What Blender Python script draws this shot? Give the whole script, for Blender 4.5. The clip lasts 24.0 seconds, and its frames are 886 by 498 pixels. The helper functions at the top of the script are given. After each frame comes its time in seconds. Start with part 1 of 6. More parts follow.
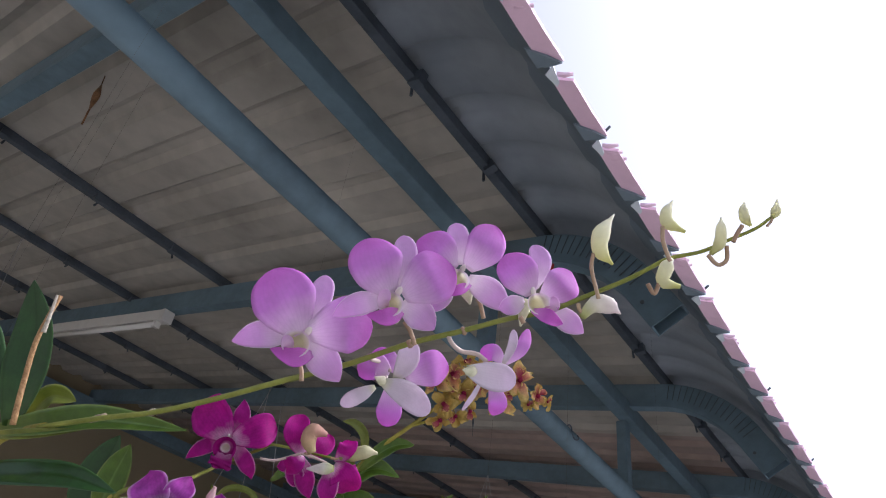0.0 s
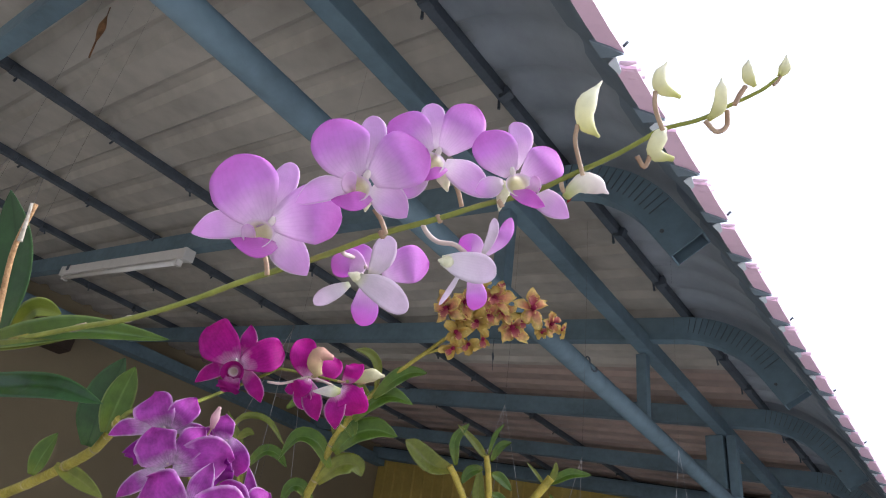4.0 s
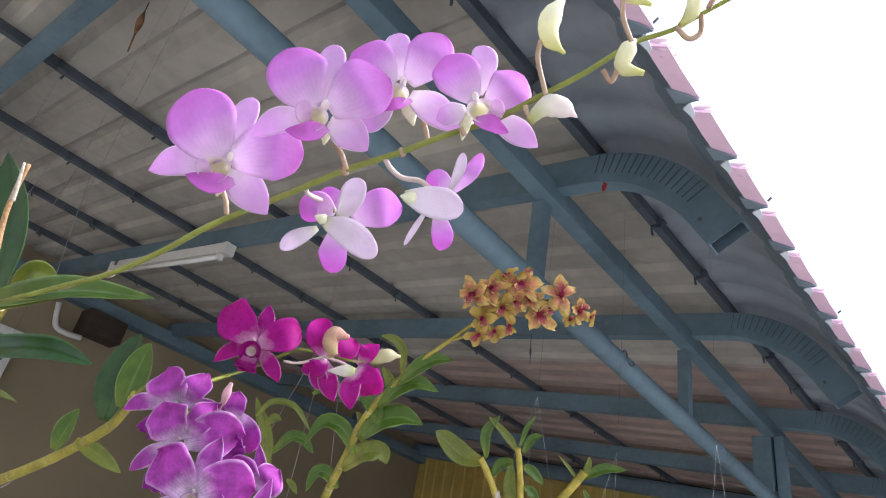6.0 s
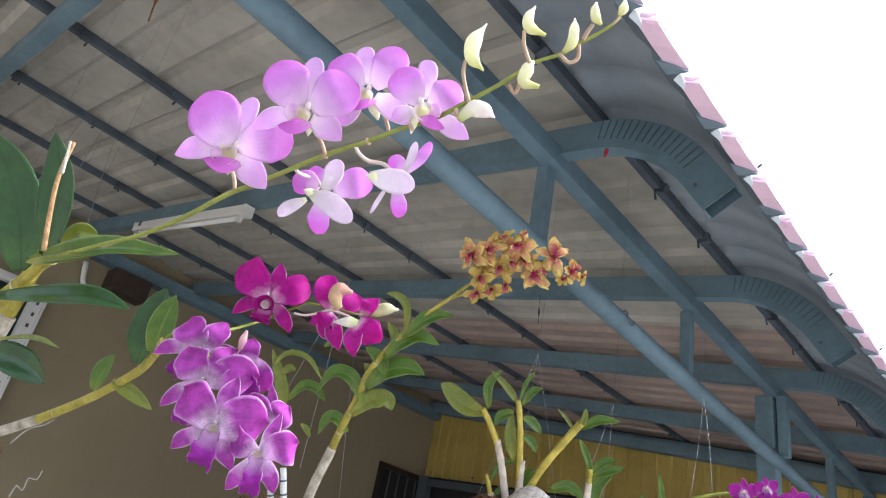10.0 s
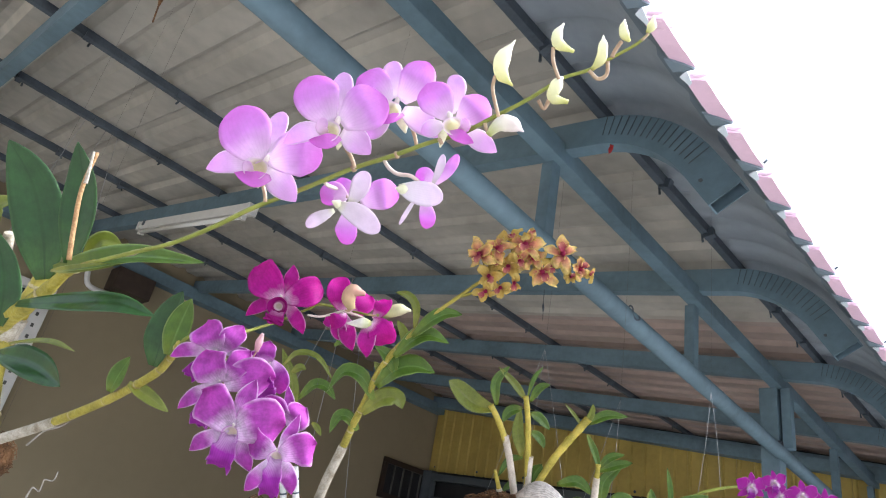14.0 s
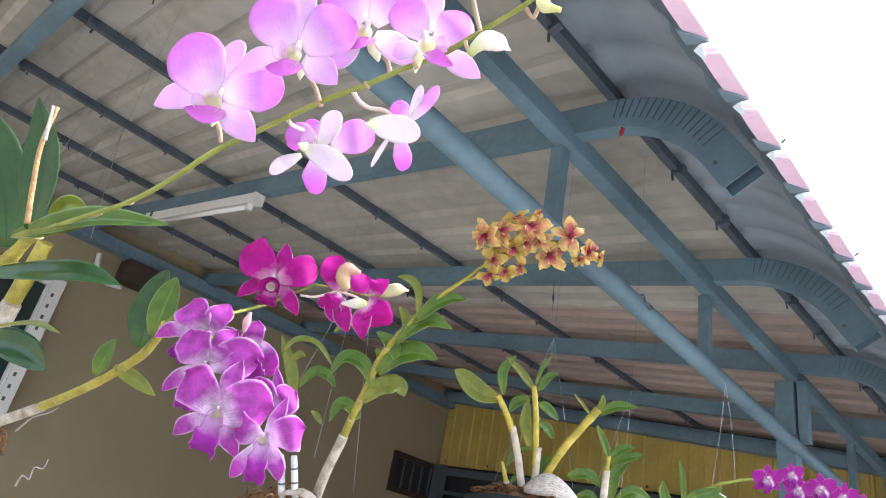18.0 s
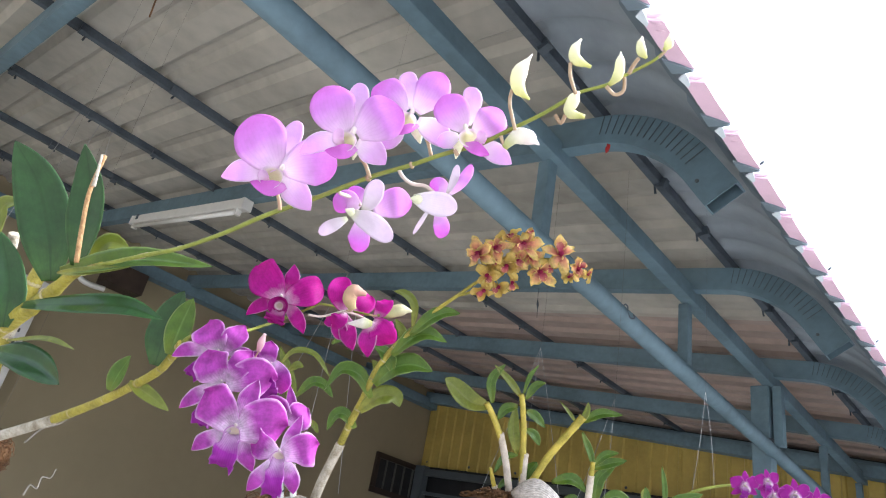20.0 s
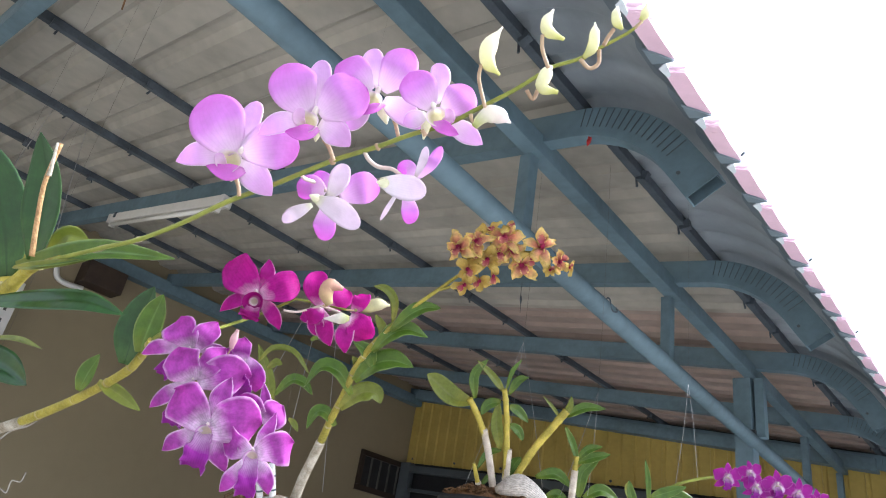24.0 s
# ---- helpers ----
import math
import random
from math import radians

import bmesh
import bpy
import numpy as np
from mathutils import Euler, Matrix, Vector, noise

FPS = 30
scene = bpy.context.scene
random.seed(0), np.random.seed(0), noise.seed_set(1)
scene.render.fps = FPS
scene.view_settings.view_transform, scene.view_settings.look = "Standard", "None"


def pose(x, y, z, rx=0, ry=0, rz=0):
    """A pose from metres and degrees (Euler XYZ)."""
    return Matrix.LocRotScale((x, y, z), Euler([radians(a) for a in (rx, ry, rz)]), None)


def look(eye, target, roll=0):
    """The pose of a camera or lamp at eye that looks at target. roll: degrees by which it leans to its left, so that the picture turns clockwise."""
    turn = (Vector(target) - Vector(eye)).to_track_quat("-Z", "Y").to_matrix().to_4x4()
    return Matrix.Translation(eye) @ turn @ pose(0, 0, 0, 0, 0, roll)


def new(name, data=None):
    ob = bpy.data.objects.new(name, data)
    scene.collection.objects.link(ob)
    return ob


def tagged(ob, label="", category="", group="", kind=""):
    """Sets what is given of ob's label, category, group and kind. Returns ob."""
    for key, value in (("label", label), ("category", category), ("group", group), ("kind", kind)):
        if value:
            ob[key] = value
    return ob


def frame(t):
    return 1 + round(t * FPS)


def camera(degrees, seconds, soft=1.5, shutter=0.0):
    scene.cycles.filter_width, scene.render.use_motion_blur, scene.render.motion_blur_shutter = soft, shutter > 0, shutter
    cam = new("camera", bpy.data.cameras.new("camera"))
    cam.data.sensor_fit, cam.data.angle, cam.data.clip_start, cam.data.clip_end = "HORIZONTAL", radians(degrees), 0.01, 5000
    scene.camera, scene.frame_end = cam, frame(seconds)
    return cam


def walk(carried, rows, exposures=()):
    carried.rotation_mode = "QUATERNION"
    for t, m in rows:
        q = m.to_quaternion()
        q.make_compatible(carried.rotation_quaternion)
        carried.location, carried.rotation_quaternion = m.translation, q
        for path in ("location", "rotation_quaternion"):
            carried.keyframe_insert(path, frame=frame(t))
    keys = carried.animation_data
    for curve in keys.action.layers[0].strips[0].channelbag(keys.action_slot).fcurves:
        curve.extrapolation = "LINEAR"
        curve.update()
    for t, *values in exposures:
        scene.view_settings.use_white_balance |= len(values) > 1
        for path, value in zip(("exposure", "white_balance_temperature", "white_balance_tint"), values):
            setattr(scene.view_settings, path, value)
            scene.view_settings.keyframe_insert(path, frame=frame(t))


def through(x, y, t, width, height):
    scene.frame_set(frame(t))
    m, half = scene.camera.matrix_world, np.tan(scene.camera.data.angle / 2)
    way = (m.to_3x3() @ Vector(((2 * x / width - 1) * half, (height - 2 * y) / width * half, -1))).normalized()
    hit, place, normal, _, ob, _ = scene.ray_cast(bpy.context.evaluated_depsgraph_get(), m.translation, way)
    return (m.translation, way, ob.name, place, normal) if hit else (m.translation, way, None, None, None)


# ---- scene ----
cam = camera(65.5, 24.0, soft=1.1)
PATH = [
    (0, (0.0602, -0.0335, 1.5806), (-0.9534, 1.2163, 2.7683), 8.51),
    (0.5, (0.0618, -0.0275, 1.5834), (-0.9906, 1.2873, 2.6621), 7.75),
    (1, (0.0574, 0.0023, 1.5758), (-1.0437, 1.3261, 2.5932), 8.19),
    (1.5, (0.0535, 0.0439, 1.5742), (-1.0641, 1.3141, 2.6407), 8.92),
    (2, (0.0504, 0.0721, 1.5855), (-1.1027, 1.3040, 2.6593), 10.06),
    (2.5, (0.0512, 0.0748, 1.5858), (-1.1021, 1.3009, 2.6660), 10.10),
    (4.5, (0.0610, -0.0050, 1.5731), (-1.0401, 1.3148, 2.5957), 8.39),
    (5, (0.0636, 0.0023, 1.5696), (-1.0718, 1.3107, 2.5691), 9.49),
    (5.5, (0.0655, 0.0249, 1.5747), (-1.1205, 1.3019, 2.5558), 10.53),
    (6, (0.0679, 0.0499, 1.5700), (-1.1425, 1.2714, 2.5913), 10.88),
    (6.5, (0.0686, 0.0654, 1.5710), (-1.1608, 1.2603, 2.6010), 11.22),
    (7, (0.0822, 0.0512, 1.5729), (-1.1472, 1.2511, 2.5969), 10.84),
    (7.5, (0.0961, 0.0212, 1.5682), (-1.1119, 1.2710, 2.5576), 10.70),
    (8, (0.1171, -0.0198, 1.5494), (-1.1087, 1.2552, 2.4830), 10.59),
    (8.5, (0.1313, -0.0410, 1.5404), (-1.1164, 1.2528, 2.4174), 10.69),
    (9, (0.1470, -0.0467, 1.5324), (-1.1068, 1.2494, 2.3972), 10.72),
    (9.5, (0.1502, -0.0179, 1.5309), (-1.0921, 1.2697, 2.4248), 10.65),
    (10, (0.1423, 0.0186, 1.5359), (-1.1315, 1.2577, 2.4536), 11.66),
    (10.5, (0.1383, 0.0355, 1.5399), (-1.1420, 1.2616, 2.4659), 12.19),
    (12.5, (0.1418, -0.0367, 1.5359), (-1.0907, 1.2575, 2.4339), 10.67),
    (13, (0.1336, -0.0303, 1.5353), (-1.1148, 1.2578, 2.4198), 10.72),
    (13.5, (0.1374, -0.0256, 1.5357), (-1.1170, 1.2451, 2.4367), 10.93),
    (14, (0.1377, 0.0013, 1.5374), (-1.1407, 1.2463, 2.4406), 11.06),
    (14.5, (0.1382, 0.0244, 1.5348), (-1.1513, 1.2472, 2.4525), 11.24),
    (15, (0.1354, 0.0292, 1.5398), (-1.1464, 1.2613, 2.4558), 11.46),
    (15.5, (0.1274, 0.0194, 1.5448), (-1.1383, 1.2809, 2.4430), 11.09),
    (16, (0.1232, -0.0004, 1.5383), (-1.1347, 1.2802, 2.4201), 10.73),
    (16.5, (0.1240, -0.0132, 1.5359), (-1.1262, 1.2738, 2.4194), 10.63),
    (17, (0.1225, 0.0005, 1.5407), (-1.1362, 1.2910, 2.4068), 10.93),
    (17.5, (0.1182, 0.0277, 1.5417), (-1.1689, 1.2908, 2.4065), 11.43),
    (18, (0.1160, 0.0500, 1.5404), (-1.1906, 1.2786, 2.4256), 11.48),
    (18.5, (0.1219, 0.0490, 1.5424), (-1.1668, 1.2621, 2.4738), 11.49),
    (20.5, (0.1334, -0.0221, 1.5383), (-1.1242, 1.2638, 2.4130), 11.18),
    (21, (0.1264, 0.0069, 1.5362), (-1.1317, 1.3011, 2.3977), 11.45),
    (21.5, (0.1248, 0.0334, 1.5372), (-1.1375, 1.3188, 2.4058), 11.32),
    (22, (0.1240, 0.0501, 1.5444), (-1.1440, 1.3211, 2.4258), 11.12),
    (22.5, (0.1224, 0.0473, 1.5424), (-1.1465, 1.3097, 2.4346), 11.16),
    (23, (0.1256, 0.0268, 1.5394), (-1.1191, 1.3058, 2.4420), 10.76),
    (23.5, (0.1259, 0.0143, 1.5446), (-1.1067, 1.3113, 2.4381), 10.06),
    (24, (0.1265, 0.0071, 1.5453), (-1.1049, 1.3054, 2.4386), 9.92),
]
EXPOSURES = [(t, e, 5800, 10 + w) for t, e, w in ((0, 0.04, 8), (0.5, 0.12, 8), (1.0, 0.28, 8), (2.0, 0.72, 4), (2.5, 0.72, 4), (4.5, 0.38, 6), (5, 0.32, 6), (6, 0.82, 5), (7, 0.96, 3), (8, 0.85, 3), (9, 1.0, 2), (10, 1.1, 1), (14, 1.2, 1), (15, 1.24, 1), (16, 1.22, 1), (17, 1.22, 1), (18, 1.48, 1), (20.5, 1.3, 0), (22, 1.4, 0), (23, 1.4, 0), (24, 1.25, 0))]
walk(cam, [(t, look(eye, target, roll)) for t, eye, target, roll in PATH], EXPOSURES)

# ---- light: bright hazy sky, soft high sun ----
world = bpy.data.worlds.new("world")
scene.world = world
world.use_nodes = True
wn = world.node_tree.nodes
wl = world.node_tree.links
sky = wn.new("ShaderNodeTexSky")
sky.sky_type = "NISHITA"
sky.sun_disc = False
sky.sun_elevation = radians(48)
sky.sun_rotation = radians(45)
sky.air_density = 1.0
sky.dust_density = 6.0
pale = wn.new("ShaderNodeHueSaturation")
pale.inputs["Saturation"].default_value = 0.28
wl.new(sky.outputs[0], pale.inputs["Color"])
wl.new(pale.outputs[0], wn["Background"].inputs[0])
wn["Background"].inputs[1].default_value = 0.24
sun_data = bpy.data.lights.new("sun", "SUN")
sun_data.energy = 1.2
sun_data.angle = radians(14)
sun_data.color = (1.0, 0.95, 0.88)
sun = new("sun", sun_data)
sun.matrix_world = look((5, 5, 8.5), (0, 0, 0))


# ---- materials ----
def mat(name, color, rough=0.6, metal=0.0, var=0.12, scale=8.0, bump=0.0, bump_scale=60.0, tint=None, fine=0.5, spec=0.4):
    """A surface with two scales of colour variation and a fine relief."""
    m = bpy.data.materials.new(name)
    m.use_nodes = True
    n, l = m.node_tree.nodes, m.node_tree.links
    b = n["Principled BSDF"]
    b.inputs["Roughness"].default_value = rough
    b.inputs["Metallic"].default_value = metal
    b.inputs["Specular IOR Level"].default_value = spec
    co = n.new("ShaderNodeTexCoord")
    big = n.new("ShaderNodeTexNoise")
    big.inputs["Scale"].default_value = scale
    big.inputs["Detail"].default_value = 6
    small = n.new("ShaderNodeTexNoise")
    small.inputs["Scale"].default_value = scale * 9
    small.inputs["Detail"].default_value = 3
    l.new(co.outputs["Object"], big.inputs["Vector"])
    l.new(co.outputs["Object"], small.inputs["Vector"])
    mix = n.new("ShaderNodeMix")
    mix.inputs[0].default_value = fine * 0.6
    l.new(big.outputs["Fac"], mix.inputs[2])
    l.new(small.outputs["Fac"], mix.inputs[3])
    ramp = n.new("ShaderNodeValToRGB")
    c2 = tint or color
    ramp.color_ramp.elements[0].position = 0.32
    ramp.color_ramp.elements[1].position = 0.68
    ramp.color_ramp.elements[0].color = (*[max(0, v * (1 - var)) for v in color], 1)
    ramp.color_ramp.elements[1].color = (*[min(1, v * (1 + var)) for v in c2], 1)
    l.new(mix.outputs[0], ramp.inputs[0])
    l.new(ramp.outputs[0], b.inputs["Base Color"])
    if bump:
        bt = n.new("ShaderNodeTexNoise")
        bt.inputs["Scale"].default_value = bump_scale
        bt.inputs["Detail"].default_value = 4
        l.new(co.outputs["Object"], bt.inputs["Vector"])
        bp = n.new("ShaderNodeBump")
        bp.inputs["Strength"].default_value = bump
        bp.inputs["Distance"].default_value = 0.004
        l.new(bt.outputs["Fac"], bp.inputs["Height"])
        l.new(bp.outputs[0], b.inputs["Normal"])
    return m


M_STEEL = mat("blue_grey_paint", (0.132, 0.198, 0.238), 0.6, var=0.28, scale=3.5, bump=0.15, bump_scale=90)
M_PURLIN = mat("dark_purlin_steel", (0.074, 0.090, 0.108), 0.55, var=0.3, scale=12)
M_SHEET = mat("weathered_sheet", (0.36, 0.337, 0.29), 0.5, var=0.2, scale=1.6, tint=(0.44, 0.412, 0.357), bump=0.1, bump_scale=30)
M_EAVE = mat("grey_sheet", (0.19, 0.24, 0.28), 0.55, var=0.12, scale=3)
# sheet's curved end, with the cooler cast of the light put into its colour
M_CURVE = mat("weathered_sheet_cool_lit", (0.27, 0.305, 0.335), 0.5, var=0.12, scale=2.5, tint=(0.32, 0.355, 0.385), bump=0.1, bump_scale=30)
M_SHEET_OLD = mat("red_brown_sheet", (0.33, 0.262, 0.225), 0.5, var=0.2, scale=1.6, tint=(0.39, 0.302, 0.257), bump=0.1, bump_scale=30)
M_PINK = mat("pink_sheet", (0.84, 0.58, 0.71), 0.5, var=0.06, scale=10)
M_WHITE = mat("white_plastic", (0.72, 0.70, 0.66), 0.4, var=0.06, scale=20)
# brightness of the sky between the tile ends, as a surface colour
M_SKY_GAP = mat("pale_blue_sky_gap", (0.74, 0.80, 0.85), 0.5, var=0.05, scale=20)
M_WALL = mat("beige_wall_paint", (0.295, 0.240, 0.148), 0.85, var=0.06, scale=1.3, bump=0.2, bump_scale=140)
M_YELLOW = mat("yellow_corrugated", (0.45, 0.335, 0.085), 0.5, var=0.15, scale=3)
# black that stands in for the shade inside openings
M_BLACK = mat("black_for_dark_opening", (0.02, 0.02, 0.022), 0.7, var=0.3, scale=6)
M_FRAME = mat("grey_frame", (0.075, 0.088, 0.095), 0.5, var=0.12, scale=8)
M_GROUND = mat("concrete_ground", (0.28, 0.272, 0.255), 0.9, var=0.15, scale=0.8, bump=0.3, bump_scale=40)


# ---- mesh helpers ----
def part(name, bm, material, parent=None, label="", smooth=False):
    me = bpy.data.meshes.new(name)
    bm.to_mesh(me)
    bm.free()
    for m in (material if isinstance(material, (list, tuple)) else [material]):
        me.materials.append(m)
    if smooth:
        for p in me.polygons:
            p.use_smooth = True
    ob = new(name, me)
    ob.parent = parent
    if label:
        tagged(ob, label)
    return ob


def thing(name, label, category, group="", kind="", at=(0, 0, 0)):
    ob = new(name)
    ob.empty_display_size = 0.05
    ob.location = at
    return tagged(ob, label, category, group, kind)


def box_bm(lo, hi, bevel=0.0):
    bm = bmesh.new()
    bmesh.ops.create_cube(bm, size=1)
    c = [(a + b) / 2 for a, b in zip(lo, hi)]
    s = [abs(b - a) for a, b in zip(lo, hi)]
    for v in bm.verts:
        v.co = Vector((v.co.x * s[0] + c[0], v.co.y * s[1] + c[1], v.co.z * s[2] + c[2]))
    if bevel:
        bmesh.ops.bevel(bm, geom=bm.edges[:], offset=bevel, segments=2, affect="EDGES", profile=0.7)
    return bm


def tube_bm(points, radii, sides=8, bm=None, cap=True):
    """A round bar along points; radii one number or one a point."""
    bm = bm or bmesh.new()
    pts = [Vector(p) for p in points]
    if not isinstance(radii, (list, tuple)):
        radii = [radii] * len(pts)
    rings = []
    d0 = (pts[1] - pts[0]).normalized()
    side = d0.orthogonal().normalized()
    for i, p in enumerate(pts):
        d = (pts[min(i + 1, len(pts) - 1)] - pts[max(i - 1, 0)]).normalized()
        side = (side - d * side.dot(d)).normalized()
        up = d.cross(side)
        rings.append([bm.verts.new(p + radii[i] * (math.cos(a) * side + math.sin(a) * up)) for a in [2 * math.pi * k / sides for k in range(sides)]])
    for a, b in zip(rings, rings[1:]):
        for k in range(sides):
            bm.faces.new((a[k], a[(k + 1) % sides], b[(k + 1) % sides], b[k])).smooth = True
    if cap:
        bm.faces.new(list(reversed(rings[0])))
        bm.faces.new(rings[-1])
    return bm


def spline(points, n=24):
    """Catmull-Rom through points."""
    p = [Vector(q) for q in points]
    p = [2 * p[0] - p[1]] + p + [2 * p[-1] - p[-2]]
    segs = len(p) - 3
    out = []
    for i in range(n + 1):
        u = i / n * segs
        k = min(int(u), segs - 1)
        t = u - k
        a, b, c, d = p[k : k + 4]
        out.append(0.5 * ((2 * b) + (c - a) * t + (2 * a - 5 * b + 4 * c - d) * t * t + (3 * b - a - 3 * c + d) * t**3))
    return out


# ---- ground and house shell ----
bm = bmesh.new()
bmesh.ops.create_grid(bm, x_segments=24, y_segments=24, size=900)
tagged(part("ground", bm, M_GROUND), "pale grey concrete ground", "ground", kind="structure")

XW, YB = -4.9, 5.30          # house wall and far end wall
SLOPE = 0.16


def roof_z(x):
    """Top of the rafters."""
    return 2.787 - SLOPE * (x + 0.701)


wall_w = part("wall_west", box_bm((XW - 0.18, -6, 0), (XW, YB + 0.2, 3.56)), M_WALL)
tagged(wall_w, "beige painted rendered house wall", "wall", kind="structure")

# added wall, never in view: keeps sky light off the far end
wall_e = part("unseen_wall_east", box_bm((1.25, 4.4, 0), (1.40, 14, 2.5), 0.01), mat("light_blocker_grey", (0.22, 0.21, 0.19), 0.9, var=0.2, scale=1.2, bump=0.3, bump_scale=60))
tagged(wall_e, "plain grey unseen wall added to block light from the far end", "wall", kind="structure")

# ---- canopy ----
roof = thing("canopy_roof", "lean-to canopy of blue-grey steel frame and profiled metal sheets", "roof", kind="structure")
RAFTERS = [-0.38, 0.265, 1.322, 2.29, 3.285, 4.31, 5.22, 6.15]
PURLINS = [-4.22, -3.54, -2.85, -2.14]


def chord_x(y):
    """The lattice beam runs a little askew to the eave."""
    return -0.815 - 0.024 * (y - 1.29)


def profile():
    """Rafter's top line from the wall to the bent eave end: x, z and the turn of the line."""
    pts = []
    for i in range(9):
        x = -4.98 + 4.31 * i / 8
        pts.append((x, roof_z(x)))
    x0, z0 = pts[-1]
    a = -math.atan(SLOPE)
    for i in range(14):
        a -= radians(4.55) if i < 11 else 0
        x0 += 0.0355 * math.cos(a)
        z0 += 0.0355 * math.sin(a)
        pts.append((x0, z0))
    return pts


PROF = profile()


def offset_line(line, d):
    out = []
    for i, (x, z) in enumerate(line):
        x1, z1 = line[min(i + 1, len(line) - 1)]
        x2, z2 = line[max(i - 1, 0)]
        tx, tz = x1 - x2, z1 - z2
        l = math.hypot(tx, tz)
        out.append((x - tz / l * d, z + tx / l * d))
    return out


def rafter_bm(w, depth):
    """A channel bar that follows the profile."""
    top, bot = PROF, offset_line(PROF, -depth)
    bm = bmesh.new()
    rings = []
    for (x, z), (x2, z2) in zip(top, bot):
        rings.append([bm.verts.new(v) for v in ((x, -w / 2, z), (x, w / 2, z), (x2, w / 2, z2), (x2, -w / 2, z2))])
    for a, b in zip(rings, rings[1:]):
        for k in range(4):
            bm.faces.new((a[k], b[k], b[(k + 1) % 4], a[(k + 1) % 4]))
    bm.faces.new(rings[0])
    # hollow end; its bottom face takes a darker colour for the shade inside
    e = rings[-1]
    c = sum((v.co for v in e), Vector()) / 4
    inner = [bm.verts.new(c + (v.co - c) * 0.90) for v in e]
    deep = [bm.verts.new(v.co + Vector((-0.02, 0, 0.03))) for v in inner]
    for k in range(4):
        bm.faces.new((e[k], e[(k + 1) % 4], inner[(k + 1) % 4], inner[k]))
        bm.faces.new((inner[k], inner[(k + 1) % 4], deep[(k + 1) % 4], deep[k]))
    bm.faces.new(list(reversed(deep))).material_index = 1
    bmesh.ops.recalc_face_normals(bm, faces=bm.faces[:])
    return bm


first = part("rafter", rafter_bm(0.045, 0.088), [M_STEEL, M_FRAME], roof, "blue-grey steel rafter with a notched bent eave end")
first.location.y = RAFTERS[0]
# saw cuts that let the rafter bend
cuts = bmesh.new()
low = offset_line(PROF, -0.062)
hi = offset_line(PROF, -0.004)
for step in range(16):
    u = 8.3 + step * 0.66
    i = int(u)
    (x1, z1), (x2, z2) = [[a + (b - a) * (u - i) for a, b in zip(q[i], q[i + 1])] for q in (hi, low)]
    (xa, za) = PROF[i]
    (xb, zb) = PROF[min(i + 1, 22)]
    l = math.hypot(xb - xa, zb - za) or 1
    tx, tz = (xb - xa) / l * 0.0006, (zb - za) / l * 0.0006
    for sgn in (-1, 1):
        y = sgn * 0.0262
        vs = [cuts.verts.new(v) for v in ((x1 - tx, y, z1 - tz), (x1 + tx, y, z1 + tz), (x2 + tx, y, z2 + tz), (x2 - tx, y, z2 - tz))]
        ws = [cuts.verts.new(v.co + Vector((0, -sgn * 0.002, 0))) for v in vs]
        cuts.faces.new(vs)
        for k in range(4):
            cuts.faces.new((vs[k], vs[(k + 1) % 4], ws[(k + 1) % 4], ws[k]))
hx, hz = offset_line(PROF, -0.066)[-3]
for sgn in (-1, 1):
    bmesh.ops.create_cone(cuts, cap_ends=True, segments=12, radius1=0.005, radius2=0.005, depth=0.003, matrix=Matrix.Translation((hx, sgn * 0.0235, hz)) @ Matrix.Rotation(radians(90), 4, "X"))
cut = part("saw_cuts", cuts, M_FRAME, first, "dark saw cuts across the bend")
for y in RAFTERS[1:]:
    o = first.copy()
    scene.collection.objects.link(o)
    o.location.y = y
    c = cut.copy()
    scene.collection.objects.link(c)
    c.parent = o

for x in PURLINS + [-0.68]:
    z = roof_z(x)
    p = part("purlin", box_bm((x - 0.0125, -0.42, z + 0.001), (x + 0.0125, 6.3, z + 0.034), 0.003), M_PURLIN, roof, "dark thin steel purlin")
bm = box_bm((-0.024, -0.42, 2.674), (0.024, 6.3, 2.735), 0.004)
for v in bm.verts:
    v.co.x += chord_x(v.co.y)
part("top_chord", bm, M_STEEL, roof)
tube_z = lambda y: 2.415 - 0.012 * y
part("bottom_chord", tube_bm([(chord_x(y) + 0.005, y, tube_z(y)) for y in (-0.42, 6.3)], 0.03, 20), M_STEEL, roof, "round blue-grey steel tube")
for y in RAFTERS:
    if abs(y - 3.285) > 0.1 and abs(y - 0.265) > 0.1:
        ys = y - 0.02 if abs(y - 1.322) < 0.1 else y + 0.015
        x = chord_x(ys)
        part("strut", box_bm((x - 0.036, ys - 0.02, tube_z(ys) + 0.005), (x + 0.002, ys + 0.02, 2.674), 0.004), M_STEEL, roof)
part("wall_plate", box_bm((-4.898, -0.42, 3.28), (-4.80, 5.3, 3.372), 0.005), M_STEEL, roof)

# profiled sheets
PITCH = 0.165
OVERHANG = 0.050     # sheet past the rafter ends
SPROF = offset_line(PROF, 0.026)


